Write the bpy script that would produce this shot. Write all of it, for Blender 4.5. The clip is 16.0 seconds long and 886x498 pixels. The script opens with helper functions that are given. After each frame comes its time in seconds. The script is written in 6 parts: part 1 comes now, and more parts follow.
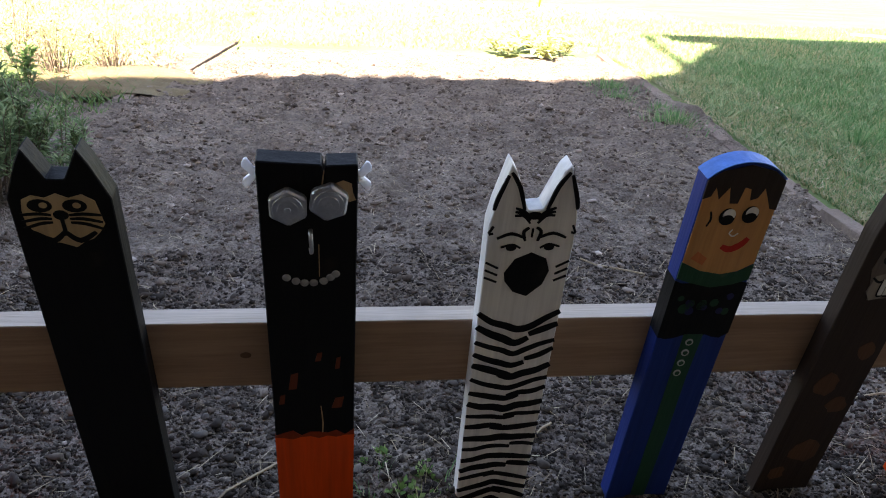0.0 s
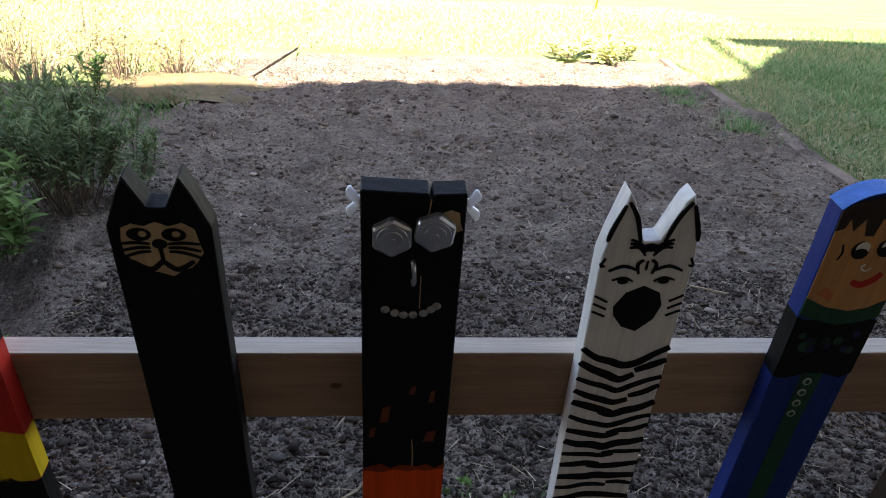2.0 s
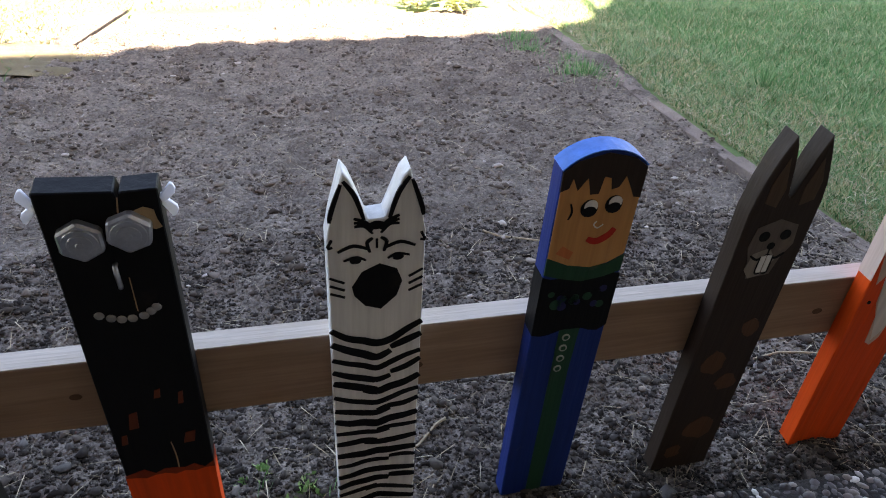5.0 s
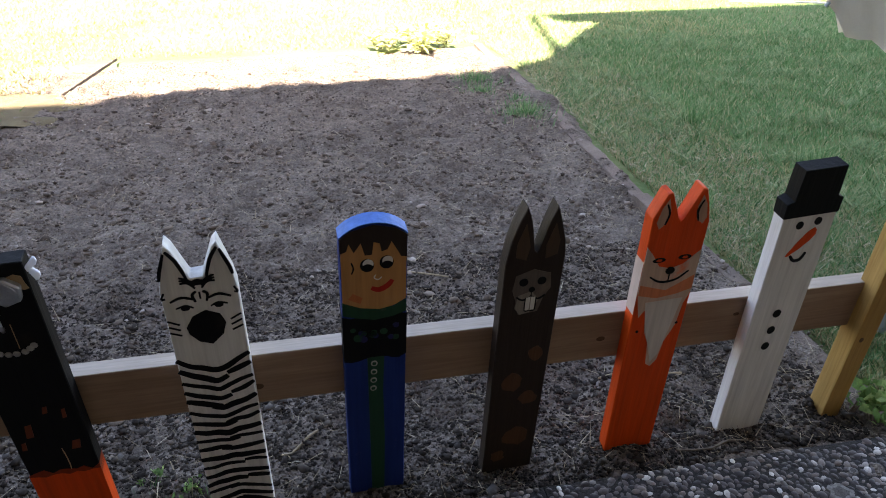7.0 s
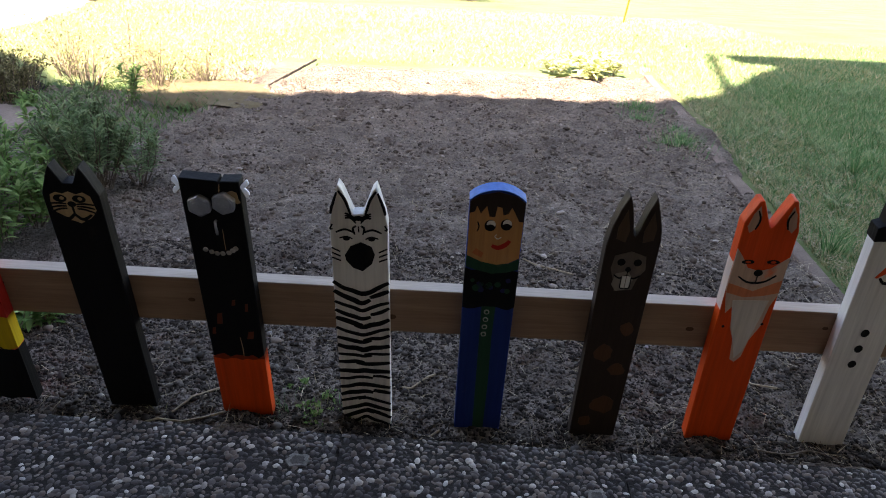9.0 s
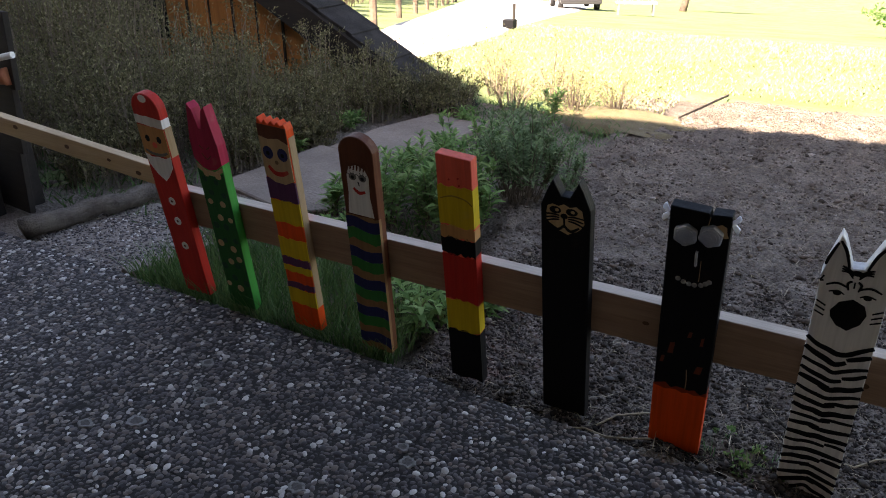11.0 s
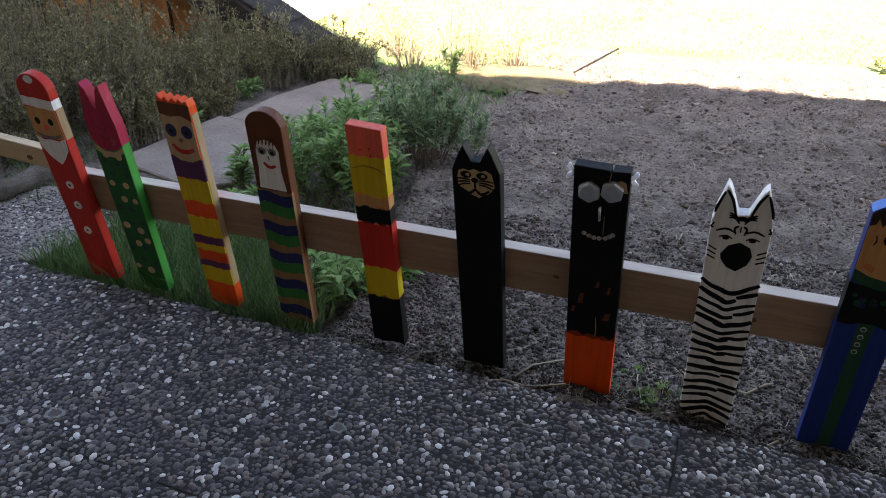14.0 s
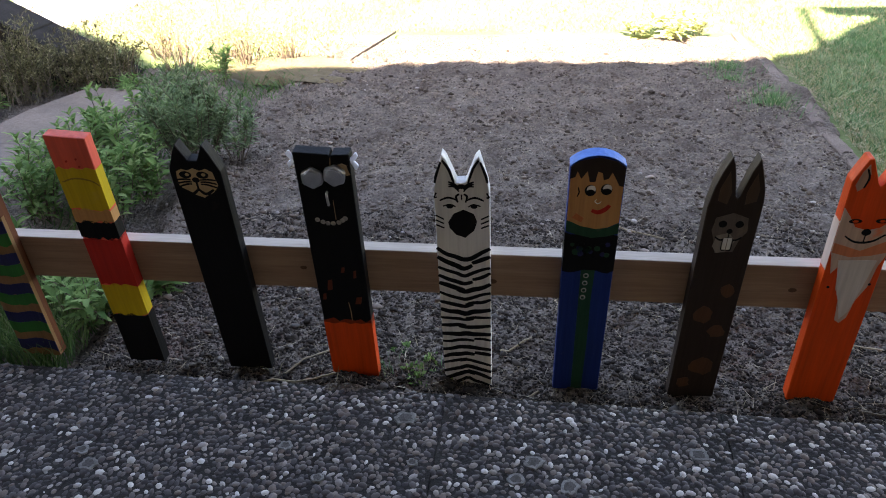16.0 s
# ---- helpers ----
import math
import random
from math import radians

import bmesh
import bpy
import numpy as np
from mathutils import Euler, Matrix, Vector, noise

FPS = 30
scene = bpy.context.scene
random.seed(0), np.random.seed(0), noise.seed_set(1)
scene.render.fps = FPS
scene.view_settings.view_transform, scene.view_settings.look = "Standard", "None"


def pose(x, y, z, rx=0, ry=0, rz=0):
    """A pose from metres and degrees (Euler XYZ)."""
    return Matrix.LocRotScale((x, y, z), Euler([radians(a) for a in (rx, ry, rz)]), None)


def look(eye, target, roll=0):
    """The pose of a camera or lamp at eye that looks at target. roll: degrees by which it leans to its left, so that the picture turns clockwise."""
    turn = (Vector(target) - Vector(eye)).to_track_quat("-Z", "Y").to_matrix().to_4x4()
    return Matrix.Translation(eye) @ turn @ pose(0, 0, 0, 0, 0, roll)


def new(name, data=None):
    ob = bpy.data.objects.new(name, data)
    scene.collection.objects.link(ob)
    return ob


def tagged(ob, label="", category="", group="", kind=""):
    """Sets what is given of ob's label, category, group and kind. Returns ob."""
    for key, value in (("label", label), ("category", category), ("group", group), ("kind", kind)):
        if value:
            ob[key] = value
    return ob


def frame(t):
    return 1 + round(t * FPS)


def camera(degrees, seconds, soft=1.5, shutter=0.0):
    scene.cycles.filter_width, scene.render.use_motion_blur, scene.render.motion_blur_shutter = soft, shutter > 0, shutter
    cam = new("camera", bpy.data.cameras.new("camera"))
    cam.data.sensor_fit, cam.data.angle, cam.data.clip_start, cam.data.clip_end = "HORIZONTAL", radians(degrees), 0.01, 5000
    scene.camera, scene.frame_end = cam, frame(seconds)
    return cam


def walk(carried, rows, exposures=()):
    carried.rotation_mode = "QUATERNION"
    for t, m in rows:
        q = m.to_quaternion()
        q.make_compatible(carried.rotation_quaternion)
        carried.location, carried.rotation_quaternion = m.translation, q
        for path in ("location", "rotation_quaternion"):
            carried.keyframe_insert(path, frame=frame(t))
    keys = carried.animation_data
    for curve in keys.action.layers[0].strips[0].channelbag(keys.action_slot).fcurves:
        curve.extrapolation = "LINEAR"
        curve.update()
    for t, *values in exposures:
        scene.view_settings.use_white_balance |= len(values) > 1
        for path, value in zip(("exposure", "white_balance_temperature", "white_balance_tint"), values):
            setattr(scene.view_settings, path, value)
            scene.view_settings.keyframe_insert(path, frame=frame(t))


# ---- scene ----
cam = camera(61.7, 16.0, soft=1.0)
PATH = [
    (0, (-0.007, -0.098, 1.154), (0.292, 1.666, 0.259), 3.7),
    (0.5, (-0.023, -0.089, 1.149), (0.288, 1.698, 0.306), 3.1),
    (1, (-0.027, -0.099, 1.13), (0.254, 1.659, 0.218), 4.7),
    (1.5, (-0.034, -0.096, 1.132), (0.216, 1.651, 0.191), 4.6),
    (2, (-0.086, -0.012, 1.159), (0.091, 1.767, 0.263), 2.7),
    (2.5, (-0.094, 0.001, 1.145), (0.105, 1.764, 0.222), 4.0),
    (3, (-0.057, -0.023, 1.146), (0.175, 1.73, 0.213), 4.3),
    (3.5, (0.037, 0.001, 1.175), (0.392, 1.761, 0.295), 4.4),
    (3.7, (0.087, 0.024, 1.179), (0.477, 1.765, 0.276), 3.1),
    (5.8, (0.229, -0.023, 1.194), (0.694, 1.641, 0.187), 1.7),
    (6, (0.283, -0.09, 1.234), (0.759, 1.571, 0.227), 1.5),
    (6.5, (0.404, -0.203, 1.318), (0.925, 1.469, 0.353), 1.7),
    (7, (0.468, -0.342, 1.409), (0.878, 1.369, 0.457), 0.5),
    (7.5, (0.546, -0.49, 1.437), (0.924, 1.209, 0.452), 2.0),
    (8, (0.577, -0.614, 1.434), (0.905, 1.112, 0.477), 2.6),
    (8.5, (0.562, -0.679, 1.443), (0.788, 1.063, 0.487), 2.5),
    (9, (0.502, -0.7, 1.439), (0.506, 1.085, 0.538), 2.6),
    (9.5, (0.41, -0.725, 1.445), (0.095, 1.012, 0.505), 3.1),
    (10, (0.333, -0.75, 1.451), (-0.172, 0.948, 0.524), 2.2),
    (10.2, (0.309, -0.755, 1.443), (-0.333, 0.915, 0.549), -0.0),
    (12.3, (0.098, -0.86, 1.461), (-0.877, 0.671, 0.621), 0.6),
    (12.5, (0.097, -0.86, 1.472), (-0.859, 0.684, 0.635), 1.2),
    (13, (0.098, -0.876, 1.481), (-0.848, 0.682, 0.659), 0.7),
    (13.5, (0.116, -0.874, 1.484), (-0.714, 0.686, 0.547), -0.4),
    (14, (0.199, -0.844, 1.484), (-0.43, 0.802, 0.538), -0.5),
    (14.5, (0.252, -0.811, 1.464), (-0.287, 0.849, 0.488), -1.5),
    (15, (0.279, -0.796, 1.462), (-0.187, 0.888, 0.489), -1.8),
    (15.5, (0.354, -0.771, 1.455), (0.022, 0.947, 0.487), -1.2),
    (16, (0.438, -0.764, 1.46), (0.244, 0.972, 0.485), -1.5),
]
EXPOSURES = [(0, 3.88), (0.5, 3.4), (1, 3.2), (1.5, 3.4), (2, 3.55), (2.5, 3.55), (3, 3.55), (3.5, 3.52), (5.8, 4.45), (6.5, 4.28), (7, 3.85), (8, 3.65), (9, 3.55), (9.5, 3.43), (10.2, 3.2), (12.5, 3.58), (13.5, 3.62), (14, 3.92), (15, 4.16), (15.5, 4.15), (16, 4.0)]
walk(cam, [(t, look(eye, target, roll)) for t, eye, target, roll in PATH],
     [(t, stops, 7900, 20) for t, stops in EXPOSURES])


# ---- world, sun, exposure ----
world = bpy.data.worlds.new("daylight")
scene.world = world
world.use_nodes = True
sky = world.node_tree.nodes.new("ShaderNodeTexSky")
sky.sky_type, sky.sun_disc = "NISHITA", False
SUN_EL, SUN_AZ = radians(42), radians(14)
sky.sun_elevation, sky.sun_rotation = SUN_EL, math.pi + SUN_AZ
world.node_tree.links.new(sky.outputs[0], world.node_tree.nodes["Background"].inputs[0])
world.node_tree.nodes["Background"].inputs[1].default_value = 0.066
sun = new("sun", bpy.data.lights.new("sun", "SUN"))
sun.data.energy, sun.data.angle, sun.data.color = 4.7, radians(0.53), (1.0, 0.95, 0.88)
sun.matrix_world = look((-8 * math.sin(SUN_AZ), -8 * math.cos(SUN_AZ), 8 * math.tan(SUN_EL)), (0, 0, 0))


# ---- materials ----
def nodes_of(name):
    m = bpy.data.materials.new(name)
    m.use_nodes = True
    nt = m.node_tree
    return m, nt, nt.nodes["Principled BSDF"]


def mixed(nt, fac, a, b):
    n = nt.nodes.new("ShaderNodeMix")
    n.data_type = "RGBA"
    for sock, val in ((n.inputs[0], fac), (n.inputs[6], a), (n.inputs[7], b)):
        if isinstance(val, (tuple, float, int)):
            sock.default_value = (*val, 1) if isinstance(val, tuple) else val
        else:
            nt.links.new(val, sock)
    return n.outputs[2]


def noise_of(nt, scale, detail=4, stretch=(1, 1, 1), coord="Object", lo=0.35, hi=0.65, rough=0.6):
    tc, mp = nt.nodes.new("ShaderNodeTexCoord"), nt.nodes.new("ShaderNodeMapping")
    mp.inputs["Scale"].default_value = stretch
    n, r = nt.nodes.new("ShaderNodeTexNoise"), nt.nodes.new("ShaderNodeMapRange")
    n.inputs["Scale"].default_value, n.inputs["Detail"].default_value, n.inputs["Roughness"].default_value = scale, detail, rough
    r.inputs[1].default_value, r.inputs[2].default_value = lo, hi
    nt.links.new(tc.outputs[coord], mp.inputs[0])
    nt.links.new(mp.outputs[0], n.inputs[0])
    nt.links.new(n.outputs[0], r.inputs[0])
    return r.outputs[0]


def bumped(nt, bsdf, height, strength, distance):
    b = nt.nodes.new("ShaderNodeBump")
    b.inputs["Strength"].default_value, b.inputs["Distance"].default_value = strength, distance
    nt.links.new(height, b.inputs["Height"])
    nt.links.new(b.outputs[0], bsdf.inputs["Normal"])


def surface(name, c1, c2, scale, fine=8.0, rough=0.8, bump=0.3, dist=0.004, stretch=(1, 1, 1), metal=0.0, c3=None, spec=0.3):
    """Two colours mixed by coarse noise, darkened and lightened by fine noise, with relief."""
    m, nt, b = nodes_of(name)
    coarse, grain = noise_of(nt, scale, 5, stretch), noise_of(nt, scale * fine, 4, stretch, lo=0.25, hi=0.75)
    col = mixed(nt, coarse, c1, c2)
    col = mixed(nt, grain, col, mixed(nt, 0.45, col, c3 or tuple(0.45 * v for v in c1)))
    nt.links.new(col, b.inputs["Base Color"])
    b.inputs["Roughness"].default_value, b.inputs["Metallic"].default_value = rough, metal
    b.inputs["Specular IOR Level"].default_value = spec
    bumped(nt, b, grain, bump, dist)
    return m


def crumbly(name, dark, c1, c2):
    """Dug earth: crumbs of two sizes, each with its own tone, over slow changes of moisture."""
    m, nt, b = nodes_of(name)
    tc, warp, add = nt.nodes.new("ShaderNodeTexCoord"), nt.nodes.new("ShaderNodeTexNoise"), nt.nodes.new("ShaderNodeVectorMath")
    warp.inputs["Scale"].default_value, warp.inputs["Detail"].default_value = 60, 3
    scaled = nt.nodes.new("ShaderNodeVectorMath")
    scaled.operation, scaled.inputs[3].default_value = "SCALE", 0.02
    nt.links.new(tc.outputs["Object"], warp.inputs[0])
    nt.links.new(warp.outputs["Color"], scaled.inputs[0])
    nt.links.new(tc.outputs["Object"], add.inputs[0])
    nt.links.new(scaled.outputs[0], add.inputs[1])
    tone, heights = [], []
    for scale in (130, 48):
        v, sep, r = nt.nodes.new("ShaderNodeTexVoronoi"), nt.nodes.new("ShaderNodeSeparateColor"), nt.nodes.new("ShaderNodeMapRange")
        v.inputs["Scale"].default_value = scale
        nt.links.new(add.outputs[0], v.inputs["Vector"])
        nt.links.new(v.outputs["Color"], sep.inputs[0])
        r.inputs[1].default_value, r.inputs[2].default_value, r.inputs[3].default_value, r.inputs[4].default_value = 0.1, 0.75, 1.0, 0.0
        nt.links.new(v.outputs["Distance"], r.inputs[0])
        tone.append(sep.outputs[0])
        heights.append(r.outputs[0])
    slow, grain = noise_of(nt, 5, 5), noise_of(nt, 260, 3, lo=0.3, hi=0.7)
    col = mixed(nt, slow, c1, c2)
    col = mixed(nt, tone[0], mixed(nt, 0.45, col, dark), col)
    col = mixed(nt, tone[1], mixed(nt, 0.3, col, dark), col)
    col = mixed(nt, grain, mixed(nt, 0.3, col, dark), col)
    nt.links.new(col, b.inputs["Base Color"])
    b.inputs["Roughness"].default_value, b.inputs["Specular IOR Level"].default_value = 0.95, 0.05
    both = nt.nodes.new("ShaderNodeMath")
    both.operation, both.inputs[1].default_value = "MULTIPLY_ADD", 0.45
    nt.links.new(heights[0], both.inputs[0])
    nt.links.new(heights[1], both.inputs[2])
    bumped(nt, b, both.outputs[0], 1.0, 0.022)
    return m


def paint(name, c, rough=0.55, wear=None, amount=0.12, spec=0.2):
    """Brushed paint over sawn wood: streaks along the board and thin worn places."""
    m, nt, b = nodes_of(name)
    streak = noise_of(nt, 60, 4, (1, 1, 0.06), lo=0.3, hi=0.7)
    patch = noise_of(nt, 14, 5, lo=0.62, hi=0.72)
    col = mixed(nt, streak, c, tuple(0.72 * v for v in c))
    under = mixed(nt, amount, col, wear or (0.45, 0.33, 0.2))
    nt.links.new(mixed(nt, patch, col, under), b.inputs["Base Color"])
    b.inputs["Roughness"].default_value = rough
    b.inputs["Specular IOR Level"].default_value = spec
    bumped(nt, b, streak, 0.35, 0.002)
    return m


def wood(name, c1, c2, rough=0.75, along=(0.05, 1, 1), scale=28):
    m, nt, b = nodes_of(name)
    ring = noise_of(nt, scale, 5, along, lo=0.3, hi=0.7)
    fine = noise_of(nt, scale * 6, 3, along, lo=0.3, hi=0.7)
    stain = noise_of(nt, 5, 4, lo=0.45, hi=0.75)
    col = mixed(nt, ring, c1, c2)
    col = mixed(nt, fine, col, mixed(nt, 0.35, col, tuple(0.5 * v for v in c2)))
    col = mixed(nt, stain, col, mixed(nt, 0.35, col, tuple(0.55 * v for v in c2)))
    nt.links.new(col, b.inputs["Base Color"])
    b.inputs["Roughness"].default_value, b.inputs["Specular IOR Level"].default_value = rough, 0.2
    bumped(nt, b, fine, 0.3, 0.002)
    return m


def scatter_colours(name, stops, rough=0.75, bump=0.2, translucent=0.0, spec=0.3):
    """One colour for each loose piece of a joined mesh, out of the stops."""
    m, nt, b = nodes_of(name)
    g, ramp = nt.nodes.new("ShaderNodeNewGeometry"), nt.nodes.new("ShaderNodeValToRGB")
    el = ramp.color_ramp.elements
    el[0].position, el[0].color = stops[0][0], (*stops[0][1], 1)
    el[1].position, el[1].color = stops[-1][0], (*stops[-1][1], 1)
    for p, c in stops[1:-1]:
        el.new(p).color = (*c, 1)
    nt.links.new(g.outputs["Random Per Island"], ramp.inputs[0])
    fine = noise_of(nt, 220, 3, lo=0.3, hi=0.7)
    col = mixed(nt, fine, ramp.outputs[0], mixed(nt, 0.3, ramp.outputs[0], (0.02, 0.02, 0.02)))
    nt.links.new(col, b.inputs["Base Color"])
    b.inputs["Roughness"].default_value, b.inputs["Specular IOR Level"].default_value = rough, spec
    if translucent:
        b.inputs["Transmission Weight"].default_value = 0.0
        t, mx = nt.nodes.new("ShaderNodeBsdfTranslucent"), nt.nodes.new("ShaderNodeMixShader")
        nt.links.new(col, t.inputs[0])
        mx.inputs[0].default_value = translucent
        nt.links.new(b.outputs[0], mx.inputs[1])
        nt.links.new(t.outputs[0], mx.inputs[2])
        nt.links.new(mx.outputs[0], nt.nodes["Material Output"].inputs[0])
    else:
        bumped(nt, b, fine, bump, 0.002)
    return m


SOIL = crumbly("soil", (0.028, 0.022, 0.018), (0.235, 0.194, 0.16), (0.4, 0.335, 0.28))
CLOD = scatter_colours("soil_clods", [(0, (0.06, 0.047, 0.037)), (0.45, (0.115, 0.09, 0.071)), (0.85, (0.185, 0.148, 0.118)), (0.97, (0.27, 0.22, 0.18)), (1, (0.45, 0.4, 0.35))], 0.95, spec=0.05)
STRAW = scatter_colours("dry_straw", [(0, (0.2, 0.15, 0.09)), (0.6, (0.38, 0.3, 0.19)), (1, (0.55, 0.47, 0.33))], 0.8)
LAWN = surface("lawn_turf", (0.1, 0.155, 0.058), (0.19, 0.205, 0.095), 0.9, 30, 0.95, 0.5, 0.02, c3=(0.06, 0.085, 0.032), spec=0.08)
GRASS = scatter_colours("grass_blades", [(0, (0.045, 0.13, 0.042)), (0.4, (0.1, 0.24, 0.085)), (0.78, (0.175, 0.335, 0.138)), (0.92, (0.34, 0.395, 0.2)), (1, (0.54, 0.48, 0.3))], 0.6, translucent=0.35, spec=0.15)
# Shaded copy of the grass colours, for picket feet and undergrowth.
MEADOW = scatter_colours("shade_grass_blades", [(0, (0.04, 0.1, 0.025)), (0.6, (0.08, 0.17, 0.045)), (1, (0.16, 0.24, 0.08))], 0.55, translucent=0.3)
# Sunlit copy of the leaf colours, paled as full sun washes them out.
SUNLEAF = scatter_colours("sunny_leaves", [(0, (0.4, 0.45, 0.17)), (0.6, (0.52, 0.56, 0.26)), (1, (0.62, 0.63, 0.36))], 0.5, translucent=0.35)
# Zinc made near-white and non-metallic: the sky's reflection is put into the colour.
ZINC = surface("sky_white_zinc", (0.9, 0.92, 0.94), (0.94, 0.95, 0.96), 40.0, 6, 0.35, 0.02, 0.001, metal=0.0, c3=(0.8, 0.82, 0.84))
DRYGRASS = scatter_colours("dry_grass_blades", [(0, (0.2, 0.24, 0.09)), (0.4, (0.36, 0.34, 0.16)), (1, (0.52, 0.44, 0.26))], 0.7, translucent=0.3)
PEBBLE = scatter_colours("washed_pebbles", [(0, (0.034, 0.028, 0.029)), (0.28, (0.066, 0.055, 0.055)), (0.55, (0.118, 0.1, 0.094)), (0.76, (0.17, 0.128, 0.105)), (0.88, (0.27, 0.236, 0.212)), (1, (0.72, 0.68, 0.63))], 0.5)
MORTAR = surface("dark_cement", (0.022, 0.02, 0.019), (0.04, 0.036, 0.034), 5.0, 30, 0.9, 0.6, 0.004, c3=(0.012, 0.011, 0.01))
LICHEN = surface("pale_lichen", (0.19, 0.185, 0.175), (0.34, 0.33, 0.315), 60.0, 6, 0.95, 0.8, 0.003, c3=(0.06, 0.055, 0.05))
LICHENCORE = surface("grey_lichen", (0.085, 0.08, 0.076), (0.15, 0.142, 0.135), 70.0, 6, 0.95, 0.8, 0.003, c3=(0.05, 0.046, 0.042))
CONCRETE = surface("weathered_concrete", (0.22, 0.19, 0.165), (0.31, 0.27, 0.235), 4.0, 20, 0.95, 0.5, 0.004, spec=0.1)
SANDSTONE = surface("sandy_slab", (0.175, 0.146, 0.12), (0.255, 0.212, 0.176), 3.0, 18, 0.95, 0.6, 0.006, spec=0.08)
KERBSTONE = surface("edging_stone", (0.17, 0.132, 0.108), (0.24, 0.19, 0.158), 6.0, 16, 0.95, 0.8, 0.008, spec=0.06)
ASPHALT = surface("drive_gravel", (0.32, 0.31, 0.3), (0.42, 0.4, 0.38), 1.5, 40, 0.95, 0.4, 0.01)
PINE = wood("pine_rail", (0.44, 0.3, 0.205), (0.3, 0.19, 0.125))
# Pine paled by painted-in skylight, for the main rail's top edge.
SKYLIT = wood("skylit_edge", (0.66, 0.56, 0.46), (0.55, 0.45, 0.35))
NEWPINE = wood("fresh_pine", (0.62, 0.48, 0.31), (0.5, 0.36, 0.21))
POSTWOOD = wood("golden_post", (0.5, 0.3, 0.1), (0.36, 0.2, 0.06), along=(1, 1, 0.05))
RAWPINE = wood("raw_pine", (0.46, 0.32, 0.19), (0.36, 0.24, 0.13), along=(1, 1, 0.05))
DARKWOOD = wood("dark_stained_boards", (0.017, 0.014, 0.012), (0.03, 0.024, 0.02))
BARNWOOD = wood("orange_siding", (0.38, 0.17, 0.05), (0.26, 0.11, 0.03), along=(1, 1, 0.05), scale=12)
SHINGLE = surface("dark_shingle", (0.022, 0.02, 0.019), (0.04, 0.037, 0.035), 6.0, 14, 0.95, 0.5, 0.006, spec=0.08)
LOGBARK = surface("grey_log", (0.13, 0.108, 0.09), (0.27, 0.23, 0.195), 14.0, 8, 0.95, 1.0, 0.016, spec=0.06)
BARK = surface("tree_bark", (0.11, 0.08, 0.06), (0.2, 0.15, 0.11), 6.0, 8, 0.95, 0.9, 0.02)
STEEL = surface("zinc_steel", (0.5, 0.52, 0.54), (0.64, 0.66, 0.68), 40.0, 6, 0.28, 0.1, 0.001, metal=0.8, c3=(0.36, 0.37, 0.39))
NAILHEAD = surface("dull_nails", (0.38, 0.36, 0.33), (0.5, 0.48, 0.45), 60.0, 4, 0.5, 0.1, 0.001, metal=0.8)
PIPE = surface("grey_blue_pipe", (0.3, 0.35, 0.4), (0.36, 0.41, 0.46), 12.0, 8, 0.45, 0.05, 0.001, c3=(0.22, 0.26, 0.3))
CLOTH = surface("cream_cloth", (0.84, 0.8, 0.71), (0.88, 0.85, 0.77), 5.0, 60, 0.9, 0.3, 0.001, c3=(0.66, 0.6, 0.5))
nt = CLOTH.node_tree
glow, blend, cloth_bsdf = nt.nodes.new("ShaderNodeBsdfTranslucent"), nt.nodes.new("ShaderNodeMixShader"), nt.nodes["Principled BSDF"]
glow.inputs[0].default_value, blend.inputs[0].default_value = (0.8, 0.74, 0.62, 1), 0.45
nt.links.new(cloth_bsdf.outputs[0], blend.inputs[1])
nt.links.new(glow.outputs[0], blend.inputs[2])
nt.links.new(blend.outputs[0], nt.nodes["Material Output"].inputs[0])
STUCCO = surface("brown_boarding", (0.2, 0.14, 0.1), (0.26, 0.19, 0.14), 2.0, 40, 0.95, 0.4, 0.004, c3=(0.15, 0.11, 0.08))
TILE = surface("roof_tiles", (0.16, 0.09, 0.07), (0.22, 0.13, 0.1), 3.0, 10, 0.9, 0.4, 0.01)
SHRUB = scatter_colours("shrub_leaves", [(0, (0.06, 0.06, 0.03)), (0.5, (0.14, 0.132, 0.062)), (0.88, (0.24, 0.222, 0.115)), (1, (0.4, 0.36, 0.21))], 0.8, translucent=0.25, spec=0.1)
LEAF = scatter_colours("fresh_leaves", [(0, (0.08, 0.165, 0.045)), (0.6, (0.18, 0.31, 0.095)), (1, (0.34, 0.45, 0.18))], 0.8, translucent=0.35, spec=0.1)
GREYLEAF = scatter_colours("grey_green_leaves", [(0, (0.08, 0.135, 0.06)), (0.6, (0.165, 0.25, 0.115)), (1, (0.3, 0.39, 0.2))], 0.8, translucent=0.3, spec=0.1)
TWIG = surface("twigs", (0.12, 0.092, 0.065), (0.22, 0.175, 0.13), 20.0, 6, 0.9, 0.3, 0.002)
MOSS = surface("brown_moss", (0.14, 0.11, 0.06), (0.2, 0.165, 0.09), 12.0, 10, 0.95, 0.9, 0.01, c3=(0.07, 0.055, 0.03))
BLACK = paint("black_paint", (0.006, 0.006, 0.0065), 0.6, (0.03, 0.02, 0.015), 0.3, 0.12)
WHITE = paint("white_paint", (0.78, 0.77, 0.74), 0.5, (0.5, 0.45, 0.38), 0.25)
ORANGE = paint("orange_paint", (0.78, 0.075, 0.008))
BLUE = paint("blue_paint", (0.008, 0.03, 0.18))
# Lighter copy of the blue, with skylight put into the colour.
SKYLIT_BLUE = paint("skylit_blue_paint", (0.05, 0.2, 0.6))
NAVY = paint("dark_blue_paint", (0.018, 0.02, 0.09))
GREEN = paint("green_paint", (0.02, 0.16, 0.03))
